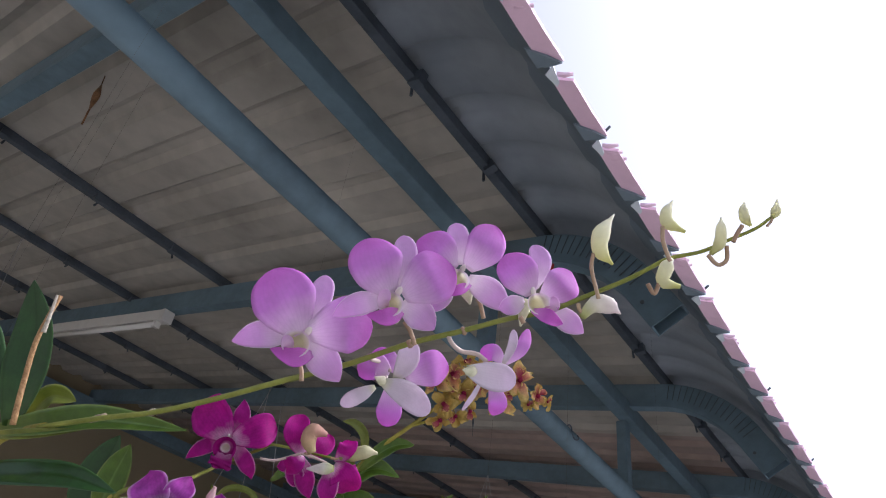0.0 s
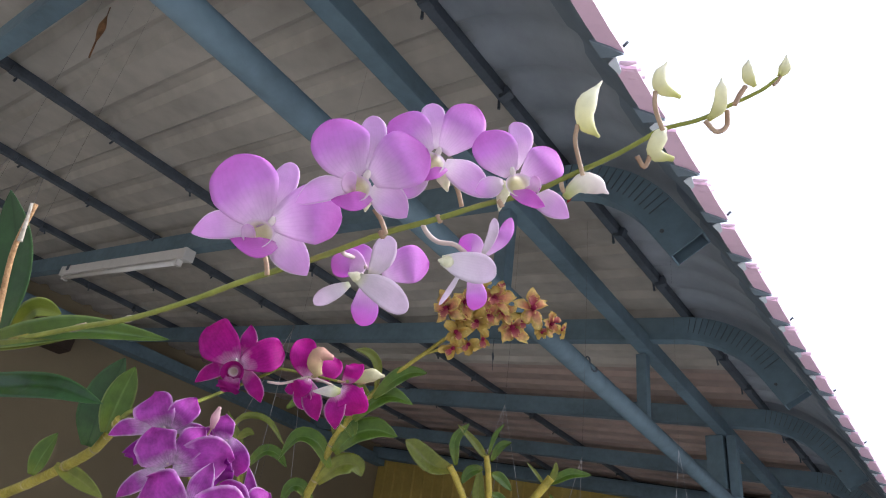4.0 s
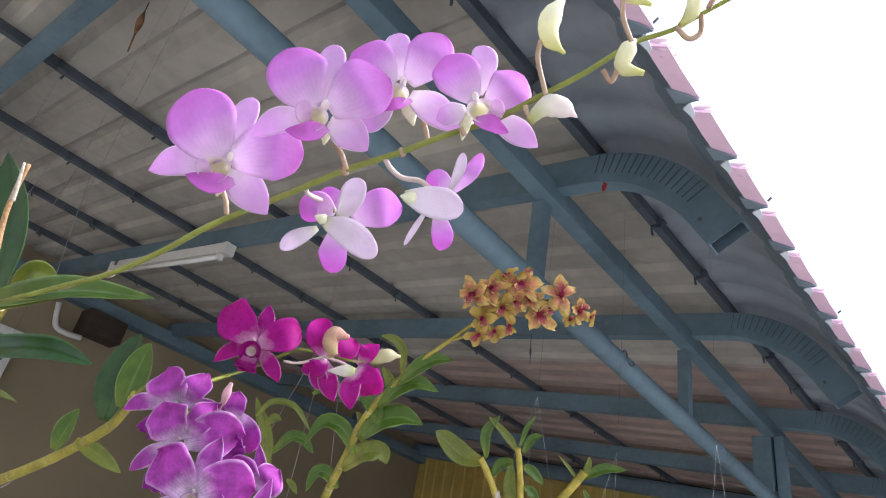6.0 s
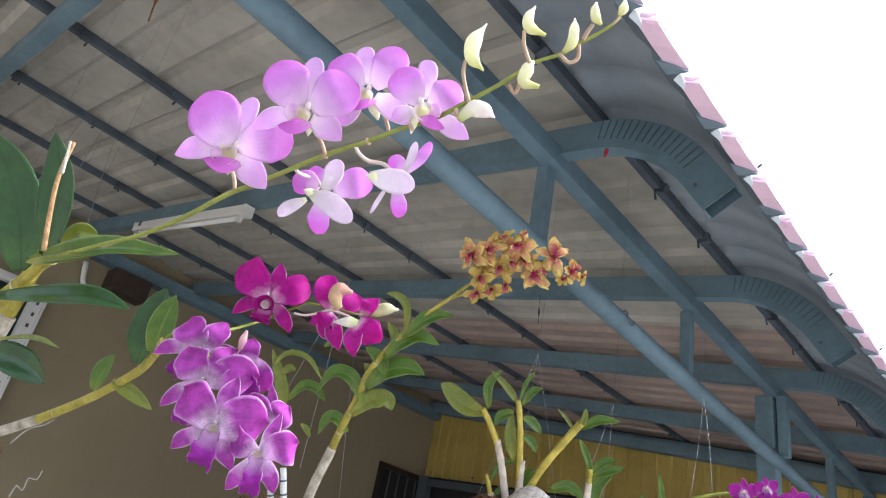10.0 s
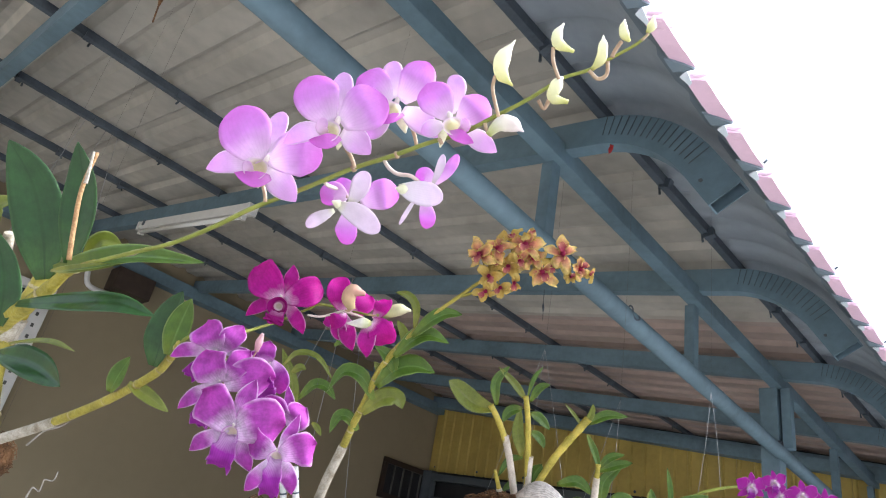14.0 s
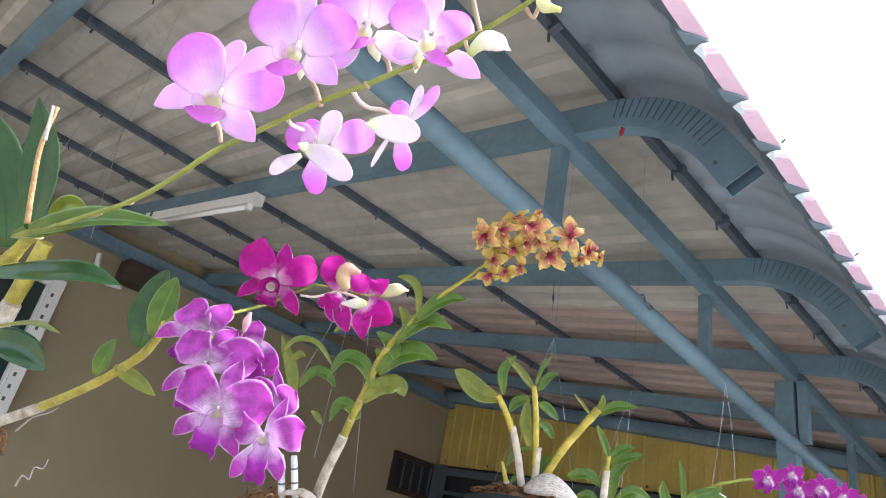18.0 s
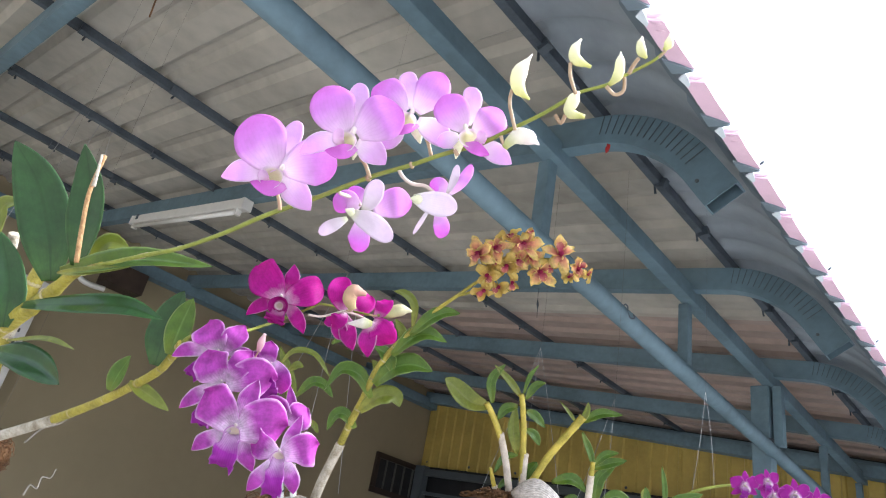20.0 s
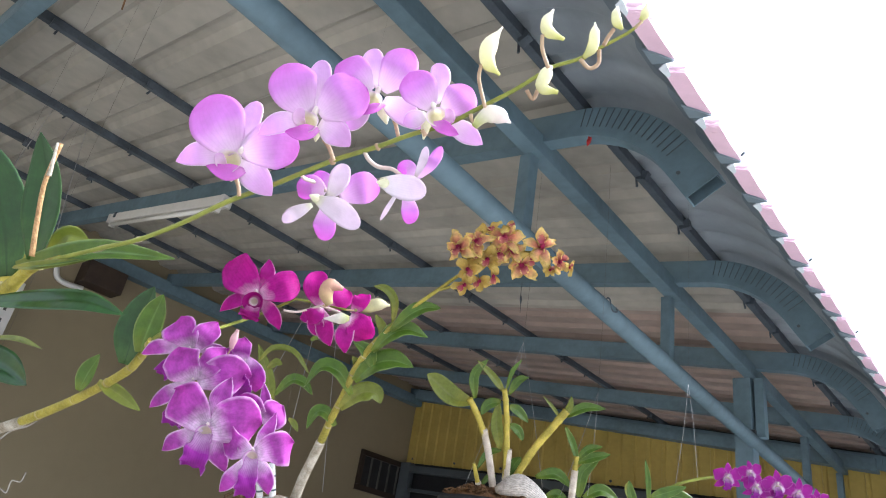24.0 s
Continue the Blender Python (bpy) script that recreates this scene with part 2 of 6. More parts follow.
def sheet_bm(y0, n):
    bm = bmesh.new()
    ys = []
    for k in range(n):
        for f, h in ((0.0, 0.0), (0.30, 0.0), (0.36, 0.010), (0.44, 0.022), (0.62, 0.022), (0.70, 0.010), (0.76, 0.0)):
            ys.append((y0 + (k + f) * PITCH, h))
    ys.append((y0 + n * PITCH, 0.0))
    line = PROF[:8] + [(-0.70, roof_z(-0.70))] + PROF[8:]
    unit = offset_line(line, 1.0)
    up = []
    for h in (0.0, 0.010, 0.022):
        row = []
        for i, ((x, z), (x2, z2)) in enumerate(zip(line, unit)):
            t = max(0, i - 9) / 13
            d = 0.036 - 0.010 * t + h * (1 - 0.6 * min(1, 3 * t))
            row.append((x + (x2 - x) * d, z + (z2 - z) * d))
        (xa, za), (xb, zb) = row[-2:]
        row.append((xb + (xb - xa) * OVERHANG / 0.0355, zb + (zb - za) * OVERHANG / 0.0355))
        up.append(row)
    grid = []
    for y, h in ys:
        line = up[{0.0: 0, 0.010: 1, 0.022: 2}[h]]
        grid.append([bm.verts.new((x, y, z)) for x, z in line])
    for a, b in zip(grid, grid[1:]):
        for k in range(len(a) - 1):
            f = bm.faces.new((a[k], a[k + 1], b[k + 1], b[k]))
            f.material_index = 2 if k > 17 else 1 if k > 7 else 0
            f.smooth = k > 8
    return bm


for k in range(3, 11):
    part("roof_sheet", sheet_bm(-2.9 + k * 5 * PITCH, 5), [M_SHEET if k < 7 else M_SHEET_OLD, M_CURVE, M_EAVE], roof)

# post
post = thing("post", "blue-grey square steel post clamped to the canopy beam", "post", at=(chord_x(3.285) - 0.03, 3.285, 0))
part("shaft", box_bm((-0.045, -0.045, 0), (0.035, 0.04, 2.674), 0.006), M_STEEL, post)
part("stub", box_bm((0.044, -0.025, 2.4), (0.085, 0.025, 2.674), 0.004), M_STEEL, post)

# clamp on the post and a wire hook on the tube
part("clamp", box_bm((0.03, -0.075, 2.372), (0.055, -0.05, 2.42), 0.002), M_PURLIN, post)

# far end wall: yellow sheeting over a dark opening
bm = bmesh.new()
xs = []
x = -4.885
while x < -0.55:
    for f, d in ((0.0, 0.0), (0.70, 0.0), (0.77, 0.018), (0.93, 0.018)):
        xs.append((x + f * 0.125, d))
    x += 0.125
grid = []
for x, d in xs:
    lo_z = 2.707 - 0.065 * (x + 4.885)
    hi_z = 3.44 - 0.16 * (x + 4.885)
    grid.append([bm.verts.new((x, YB - d, z)) for z in (lo_z, (lo_z + hi_z) / 2, hi_z)])
for a, c in zip(grid, grid[1:]):
    for k in (0, 1):
        bm.faces.new((a[k], c[k], c[k + 1], a[k + 1]))
yellow = tagged(part("wall_north", bm, M_YELLOW), "yellow corrugated metal sheeting", "wall", kind="structure")
bm = bmesh.new()
for k in range(8):
    for row in (0.06, 0.94):
        x = -4.80 + k * 0.55
        lo_z, hi_z = 2.707 - 0.065 * (x + 4.885), 3.44 - 0.16 * (x + 4.885)
        bmesh.ops.create_uvsphere(bm, u_segments=8, v_segments=5, radius=0.012, matrix=Matrix.Translation((x, YB - 0.006, lo_z + (hi_z - lo_z) * row)))
part("screws", bm, M_PURLIN, yellow)
# black sheet behind the frame: the opening's darkness is its colour
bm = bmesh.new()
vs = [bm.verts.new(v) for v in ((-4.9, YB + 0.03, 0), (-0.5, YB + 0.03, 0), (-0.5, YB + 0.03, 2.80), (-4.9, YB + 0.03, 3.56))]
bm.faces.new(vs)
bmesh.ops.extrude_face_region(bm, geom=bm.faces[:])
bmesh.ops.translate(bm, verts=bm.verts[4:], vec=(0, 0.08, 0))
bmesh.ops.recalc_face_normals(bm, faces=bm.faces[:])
tagged(part("opening_dark_sheet", bm, M_BLACK), "black sheet standing in for the dark of the opening at the terrace end", "wall", kind="structure")
door = thing("door_frame", "grey steel frame of a dark opening under yellow sheeting", "frame", kind="structure")
part("jamb", box_bm((-4.86, YB - 0.10, 0), (-4.74, YB - 0.02, 2.69), 0.004), M_FRAME, door)
bm = box_bm((-4.74, YB - 0.09, 2.60), (-0.8, YB - 0.02, 2.665), 0.003)
for v in bm.verts:
    v.co.z -= 0.065 * (v.co.x + 4.74)
part("head", bm, M_FRAME, door)
bm = box_bm((-4.74, YB - 0.07, 2.42), (-0.8, YB - 0.03, 2.45), 0.003)
for v in bm.verts:
    v.co.z -= 0.065 * (v.co.x + 4.74)
part("rail", bm, M_FRAME, door)
for x in (-3.9, -2.9, -1.9):
    part("mullion", box_bm((x, YB - 0.065, 0), (x + 0.04, YB - 0.035, 2.44), 0.003), M_FRAME, door)
bm = box_bm((-4.82, YB - 0.13, 3.335), (-0.7, YB - 0.03, 3.42), 0.004)
for v in bm.verts:
    v.co.z -= 0.16 * (v.co.x + 4.82)
part("end_beam", bm, M_STEEL, roof)

# ventilation grille in the house wall
vent = thing("vent_grille", "dark brown ventilation opening with pale slats in the beige wall", "vent", at=(XW, 4.68, 2.34))
M_BROWN = mat("dark_brown_frame", (0.035, 0.022, 0.016), 0.6, var=0.2, scale=20)
M_SLAT = mat("pale_slat", (0.085, 0.082, 0.072), 0.6, var=0.2, scale=20)
# the backing's black stands for the dark behind the slats
part("backing", box_bm((0.002, 0, 0), (0.012, 0.66, 0.33)), M_BLACK, vent)
for lo, hi in (((0.004, -0.02, -0.02), (0.035, 0.68, 0.03)), ((0.004, -0.02, 0.30), (0.035, 0.68, 0.35)), ((0.004, -0.02, 0.0301), (0.033, 0.03, 0.2999)), ((0.004, 0.63, 0.0301), (0.033, 0.68, 0.2999))):
    part("frame", box_bm(lo, hi, 0.003), M_BROWN, vent)
for k in range(4):
    y = 0.13 + k * 0.125
    part("slat", box_bm((0.013, y, 0.031), (0.028, y + 0.014, 0.299), 0.002), M_SLAT, vent)

# window with white frame
win = thing("window_1", "white aluminium sliding window with dark panes in the beige wall", "window", kind="structure", at=(XW, 0.05, 1.90))
M_GLASS = mat("dark_window_glass", (0.015, 0.03, 0.025), 0.08, var=0.2, scale=3, spec=0.6)
part("pane", box_bm((0.004, 0.05, 0.05), (0.012, 1.2, 1.0)), M_GLASS, win)
for lo, hi in (((0.003, 0.0, 0.0), (0.07, 0.055, 1.05)), ((0.003, 1.2, 0.0), (0.07, 1.30, 1.05)), ((0.003, 0.0551, 0.995), (0.068, 1.1999, 1.05)), ((0.003, 0.0551, 0.0), (0.068, 1.1999, 0.055)), ((0.013, 0.60, 0.056), (0.05, 0.66, 0.994))):
    part("frame", box_bm(lo, hi, 0.004), M_WHITE, win)
for k in range(12):
    part("drain_slot", box_bm((0.069, 1.238, 0.06 + k * 0.078), (0.0715, 1.256, 0.085 + k * 0.078)), M_SLAT, win)

# white pipe bracket and brown timber end under the wall plate
brown = tagged(part("timber_end", box_bm((XW + 0.002, 1.64, 3.10), (XW + 0.16, 1.92, 3.26), 0.006), mat("dark_brown_timber", (0.05, 0.033, 0.023), 0.7, var=0.3, scale=12, bump=0.3)), "dark brown timber end on the beige wall", "timber")
pipe = tagged(part("conduit", tube_bm(spline([(XW + 0.03, 1.47, 3.24), (XW + 0.03, 1.50, 3.12), (XW + 0.035, 1.53, 3.075), (XW + 0.035, 1.60, 3.065), (XW + 0.035, 1.70, 3.075)], 20), 0.019, 12), M_WHITE), "white bent plastic conduit fixed to the wall", "pipe")

# fluorescent batten under the second rafter
lamp = thing("batten_lamp", "unlit white fluorescent batten lamp fixed under a steel rafter", "lamp")
lx0, lx1, ly = -3.66, -2.47, 1.30


def lamp_z(x):
    return roof_z(x) - 0.094


def lean(bm):
    for v in bm.verts:
        v.co.z += lamp_z(v.co.x)
    return bm


part("body", lean(box_bm((lx0, ly - 0.024, -0.052), (lx1, ly + 0.024, -0.001), 0.006)), M_WHITE, lamp)
part("end_cap", lean(box_bm((lx0 - 0.025, ly - 0.026, -0.056), (lx0 - 0.001, ly + 0.026, 0.0), 0.005)), M_WHITE, lamp)
part("end_cap", lean(box_bm((lx1 + 0.001, ly - 0.026, -0.056), (lx1 + 0.025, ly + 0.026, 0.0), 0.005)), M_WHITE, lamp)
part("tube", tube_bm([(lx0 + 0.03, ly - 0.012, lamp_z(lx0 + 0.03) - 0.068), (lx1 - 0.03, ly - 0.012, lamp_z(lx1 - 0.03) - 0.068)], 0.012, 12), mat("tube_glass", (0.78, 0.76, 0.72), 0.25, var=0.03), lamp, "unlit white glass tube")
part("clip", lean(box_bm((lx0 + 0.05, ly - 0.028, -0.03), (lx0 + 0.075, ly + 0.028, 0.003), 0.002)), M_PURLIN, lamp)
for y in (lx0 + 0.02, lx1 - 0.045):
    part("socket", lean(box_bm((y, ly - 0.022, -0.082), (y + 0.025, ly + 0.006, -0.053), 0.003)), M_WHITE, lamp)

# clips with screw ends along the purlins
bm = bmesh.new()
rc = random.Random(2)
for x in PURLINS + [-0.68]:
    y = -0.3
    while y < 5.3:
        z = roof_z(x) + 0.004
        s = rc.uniform(0.9, 1.25)
        m = Matrix.Translation((x + 0.012, y, z)) @ Matrix.Rotation(rc.uniform(-0.4, 0.4), 4, "Y") @ Matrix.Diagonal((0.028 * s, 0.022, 0.026 * s, 1))
        bmesh.ops.create_cube(bm, size=1, matrix=m)
        bmesh.ops.create_cone(bm, segments=6, radius1=0.004, radius2=0.003, depth=0.04, cap_ends=True, matrix=Matrix.Translation((x - 0.02, y + 0.02, z + 0.005)) @ Matrix.Rotation(rc.uniform(-0.6, 0.6), 4, "X"))
        y += 0.33 + rc.uniform(-0.02, 0.02)
clips = part("purlin_clips", bm, M_PURLIN, roof, "dark clips and screw tips along the purlins")
clips["kind"] = "stuff"

# pink tile ends along the eave
xe, ze = [b + (b - a) * OVERHANG / 0.0355 for a, b in zip(SPROF[-2], SPROF[-1])]
TILE = 0.168
pieces = [(-0.445 + TILE * k, TILE) for k in range(38)]
rp = random.Random(5)
for n, (y, ln) in enumerate(pieces):
    w = 0.023 + rp.uniform(-0.002, 0.002)
    a, d = y + 0.12 * ln, y + 0.88 * ln
    bm = bmesh.new()
    rows = []
    for t in (0.0, 0.5, 1.0):
        yy = a + (d - a) * t
        zz = ze - 0.005 - 0.003 * math.sin(t * 3)
        rows.append([bm.verts.new(v) for v in ((xe - 0.008, yy - 0.06 * ln, zz), (xe + w, yy + 0.04 * ln, zz - 0.004), (xe + w + 0.001, yy + 0.04 * ln, zz + 0.002), (xe - 0.008, yy - 0.06 * ln, zz + 0.008))])
    for r1, r2 in zip(rows, rows[1:]):
        for q in range(4):
            bm.faces.new((r1[q], r2[q], r2[(q + 1) % 4], r1[(q + 1) % 4]))
    bm.faces.new(rows[0])
    bm.faces.new(list(reversed(rows[-1])))
    bmesh.ops.recalc_face_normals(bm, faces=bm.faces[:])
    part("tile_end", bm, M_PINK, roof)
    # grey overlap tooth between two tile ends
    bm = bmesh.new()
    e = y + ln
    lo = [(xe - 0.016, d - 0.24 * ln, ze - 0.008), (xe + w * 0.35, d - 0.10 * ln, ze - 0.014), (xe + w * 0.95, d + 0.03 * ln, ze - 0.015), (xe + w * 0.2, d + 0.02 * ln, ze - 0.014), (xe - 0.016, d + 0.0 * ln, ze - 0.008)]
    v1 = [bm.verts.new(v) for v in lo]
    v2 = [bm.verts.new(Vector(v) + Vector((0, 0, 0.004))) for v in lo]
    bm.faces.new(v1)
    bm.faces.new(list(reversed(v2)))
    for q in range(5):
        bm.faces.new((v1[q], v1[(q + 1) % 5], v2[(q + 1) % 5], v2[q]))
    bmesh.ops.recalc_face_normals(bm, faces=bm.faces[:])
    part("tile_lap", bm, M_EAVE, roof)
    # pale blue piece behind the tooth, in place of sky showing through a gap
    bm = bmesh.new()
    lo = [(xe + w * 0.35, d + 0.025 * ln, ze - 0.013), (xe - 0.010, d + 0.09 * ln, ze - 0.011), (xe - 0.004, d + 0.26 * ln, ze - 0.012), (xe + w * 0.1, d + 0.22 * ln, ze - 0.013)]
    v1 = [bm.verts.new(v) for v in lo]
    v2 = [bm.verts.new(Vector(v) + Vector((0, 0, 0.003))) for v in lo]
    bm.faces.new(v1)
    bm.faces.new(list(reversed(v2)))
    for q in range(4):
        bm.faces.new((v1[q], v1[(q + 1) % 4], v2[(q + 1) % 4], v2[q]))
    bmesh.ops.recalc_face_normals(bm, faces=bm.faces[:])
    part("sky_gap_piece", bm, M_SKY_GAP, roof)
    for k in range(3 if n % 2 else 1):
        yy = a - 0.01 + k * 0.105 * ln
        part("tile_ridge", tube_bm([(xe + 0.004, yy - 0.03 * ln, ze - 0.005), (xe + w * 0.6, yy + 0.01 * ln, ze - 0.006), (xe + w + 0.004, yy + 0.045 * ln, ze - 0.004)], [0.0035, 0.0045, 0.003], 6), M_PINK, roof)
    if int(y * 10) % 5 == 0:
        part("eave_screw", tube_bm([(xe + w * 0.8, d, ze - 0.006), (xe + w + 0.008, d, ze + 0.004)], 0.0025, 6), M_PURLIN, roof)


# ---- plant materials ----
def petal_mat(name, throat, mid, tip, edge=None, vein=0.0, rough=0.6, through=0.45, t0=0.12, t1=0.48, rib=None, rim=0.37, mottle=0.08):
    """Flower tissue: colour runs from throat to tip, with a margin and fine veins, and lets light through."""
    m = bpy.data.materials.new(name)
    m.use_nodes = True
    n, l = m.node_tree.nodes, m.node_tree.links
    b, out = n["Principled BSDF"], n["Material Output"]
    b.inputs["Roughness"].default_value = rough
    b.inputs["Specular IOR Level"].default_value = 0.25 if rough > 0.45 else 0.42
    uv = n.new("ShaderNodeUVMap")
    sep = n.new("ShaderNodeSeparateXYZ")
    l.new(uv.outputs[0], sep.inputs[0])
    co = n.new("ShaderNodeTexCoord")
    ns = n.new("ShaderNodeTexNoise")
    ns.inputs["Scale"].default_value = 90
    l.new(co.outputs["Object"], ns.inputs["Vector"])
    jit = n.new("ShaderNodeMath")
    jit.operation = "MULTIPLY_ADD"
    l.new(ns.outputs["Fac"], jit.inputs[0])
    jit.inputs[1].default_value = 0.22
    l.new(sep.outputs["Y"], jit.inputs[2])
    ramp = n.new("ShaderNodeValToRGB")
    e = ramp.color_ramp.elements
    e[0].position, e[0].color = t0, (*throat, 1)
    e[1].position, e[1].color = 1.0, (*tip, 1)
    x = e.new(t1)
    x.color = (*mid, 1)
    l.new(jit.outputs[0], ramp.inputs[0])
    col = ramp.outputs[0]
    # margin
    c1 = n.new("ShaderNodeMath")
    c1.operation = "SUBTRACT"
    l.new(sep.outputs["X"], c1.inputs[0])
    c1.inputs[1].default_value = 0.5
    c2 = n.new("ShaderNodeMath")
    c2.operation = "ABSOLUTE"
    l.new(c1.outputs[0], c2.inputs[0])
    if edge:
        mr = n.new("ShaderNodeMapRange")
        mr.inputs["From Min"].default_value = rim
        mr.inputs["From Max"].default_value = 0.5
        l.new(c2.outputs[0], mr.inputs["Value"])
        mx = n.new("ShaderNodeMix")
        mx.data_type = "RGBA"
        l.new(mr.outputs[0], mx.inputs[0])
        l.new(col, mx.inputs[6])
        mx.inputs[7].default_value = (*edge, 1)
        col = mx.outputs[2]
    if rib:
        rr = n.new("ShaderNodeMapRange")
        rr.inputs["From Min"].default_value = 0.012
        rr.inputs["From Max"].default_value = 0.05
        rr.inputs["To Min"].default_value = 0.75
        rr.inputs["To Max"].default_value = 0.0
        l.new(c2.outputs[0], rr.inputs["Value"])
        rm = n.new("ShaderNodeMix")
        rm.data_type = "RGBA"
        l.new(rr.outputs[0], rm.inputs[0])
        l.new(col, rm.inputs[6])
        rm.inputs[7].default_value = (*rib, 1)
        col = rm.outputs[2]
    if vein:
        fan = n.new("ShaderNodeMath")
        fan.operation = "MULTIPLY_ADD"
        l.new(ns.outputs["Fac"], fan.inputs[0])
        fan.inputs[1].default_value = 0.10
        l.new(sep.outputs["X"], fan.inputs[2])
        w = n.new("ShaderNodeMath")
        w.operation = "SINE"
        ml = n.new("ShaderNodeMath")
        ml.operation = "MULTIPLY"
        l.new(fan.outputs[0], ml.inputs[0])
        ml.inputs[1].default_value = 70
        l.new(ml.outputs[0], w.inputs[0])
        mr2 = n.new("ShaderNodeMapRange")
        mr2.inputs["From Min"].default_value = 0.2
        mr2.inputs["From Max"].default_value = 1.0
        mr2.inputs["To Max"].default_value = vein
        l.new(w.outputs[0], mr2.inputs["Value"])
        mv = n.new("ShaderNodeMix")
        mv.data_type = "RGBA"
        l.new(mr2.outputs[0], mv.inputs[0])
        l.new(col, mv.inputs[6])
        mv.inputs[7].default_value = (*[v * 0.72 for v in mid], 1)
        col = mv.outputs[2]
    # blotches a few millimetres to a centimetre across
    bl = n.new("ShaderNodeTexNoise")
    bl.inputs["Scale"].default_value = 75
    bl.inputs["Detail"].default_value = 6
    bl.inputs["Roughness"].default_value = 0.65
    l.new(co.outputs["Object"], bl.inputs["Vector"])
    amt = n.new("ShaderNodeMapRange")
    amt.inputs["From Min"].default_value = 0.35
    amt.inputs["From Max"].default_value = 0.65
    amt.inputs["To Min"].default_value = 1 - mottle
    amt.inputs["To Max"].default_value = 1 + mottle * 0.9
    l.new(bl.outputs["Fac"], amt.inputs["Value"])
    sc = n.new("ShaderNodeVectorMath")
    sc.operation = "SCALE"
    l.new(col, sc.inputs[0])
    l.new(amt.outputs[0], sc.inputs["Scale"])
    col = sc.outputs[0]
    l.new(col, b.inputs["Base Color"])
    fine = n.new("ShaderNodeTexNoise")
    fine.inputs["Scale"].default_value = 330 if rough > 0.45 else 120
    fine.inputs["Detail"].default_value = 3
    l.new(co.outputs["Object"], fine.inputs["Vector"])
    rel = n.new("ShaderNodeBump")
    rel.inputs["Strength"].default_value = 0.12
    rel.inputs["Distance"].default_value = 0.0025
    l.new(fine.outputs["Fac"], rel.inputs["Height"])
    l.new(rel.outputs[0], b.inputs["Normal"])
    tr = n.new("ShaderNodeBsdfTranslucent")
    l.new(col, tr.inputs[0])
    ms = n.new("ShaderNodeMixShader")
    ms.inputs[0].default_value = through
    l.new(b.outputs[0], ms.inputs[1])
    l.new(tr.outputs[0], ms.inputs[2])
    l.new(ms.outputs[0], out.inputs[0])
    return m


P_LILAC = petal_mat("lilac_petal", (0.87, 0.72, 0.87), (0.69, 0.31, 0.74), (0.66, 0.22, 0.66), vein=0.10, t0=0.16, t1=0.66)
P_LILAC_SEPAL = petal_mat("pale_lilac_sepal", (0.89, 0.80, 0.87), (0.76, 0.49, 0.79), (0.74, 0.44, 0.76), (0.92, 0.84, 0.92), vein=0.08, t0=0.2, t1=0.7, rim=0.44)
P_LILAC_LIP = petal_mat("magenta_lip", (0.78, 0.42, 0.76), (0.72, 0.22, 0.70), (0.70, 0.19, 0.68), (0.70, 0.20, 0.68), vein=0.2, t1=0.5, rim=0.42)
P_THROAT = petal_mat("pale_throat", (0.84, 0.80, 0.62), (0.86, 0.74, 0.82), (0.80, 0.56, 0.80), vein=0.08)
P_CUP = petal_mat("cream_cup", (0.58, 0.53, 0.30), (0.84, 0.79, 0.68), (0.88, 0.76, 0.86), t0=0.3, t1=0.75, vein=0.1)
P_SMALL = petal_mat("deep_magenta_petal", (0.86, 0.74, 0.85), (0.42, 0.030, 0.36), (0.38, 0.020, 0.31), (0.60, 0.20, 0.54), vein=0.3, t0=0.24, t1=0.46, rim=0.43)
P_MAGENTA_CUP = petal_mat("pink_white_cup", (0.56, 0.48, 0.36), (0.76, 0.66, 0.66), (0.70, 0.40, 0.56), t0=0.3, t1=0.75, vein=0.1)
P_WHITE = petal_mat("white_sepal", (0.74, 0.76, 0.56), (0.78, 0.73, 0.77), (0.76, 0.64, 0.76), vein=0.10, t1=0.3)
P_PURPLE_CUP = petal_mat("cream_purple_cup", (0.66, 0.58, 0.42), (0.80, 0.70, 0.76), (0.62, 0.30, 0.64), t0=0.3, t1=0.74, vein=0.2)
P_PURPLE = petal_mat("purple_petal", (0.84, 0.72, 0.85), (0.48, 0.095, 0.48), (0.45, 0.055, 0.39), (0.74, 0.46, 0.74), vein=0.25, t0=0.20, t1=0.52, rim=0.42, mottle=0.3)
P_PURPLE_SEPAL = petal_mat("white_edged_purple_sepal", (0.84, 0.74, 0.86), (0.50, 0.11, 0.50), (0.46, 0.07, 0.42), (0.84, 0.70, 0.84), vein=0.30, t0=0.26, t1=0.60, rim=0.38, mottle=0.3)
P_PURPLE_LIP = petal_mat("ruffled_purple_lip", (0.76, 0.54, 0.76), (0.36, 0.030, 0.37), (0.33, 0.025, 0.34), (0.56, 0.24, 0.58), vein=0.4, rim=0.44, t0=0.15, t1=0.45)
P_MAGENTA = petal_mat("magenta_petal", (0.86, 0.62, 0.80), (0.52, 0.012, 0.33), (0.50, 0.006, 0.27), (0.56, 0.03, 0.36), vein=0.28, t0=0.16, t1=0.40, mottle=0.2)
P_MAGENTA_EDGED = petal_mat("edged_magenta_sepal", (0.86, 0.62, 0.78), (0.52, 0.02, 0.34), (0.50, 0.01, 0.30), (0.80, 0.46, 0.70), vein=0.24, t0=0.18, t1=0.46, mottle=0.2, rim=0.41)
P_MAGENTA_LIP = petal_mat("dark_magenta_lip", (0.66, 0.30, 0.52), (0.36, 0.006, 0.20), (0.36, 0.008, 0.21), (0.46, 0.03, 0.32), vein=0.35)
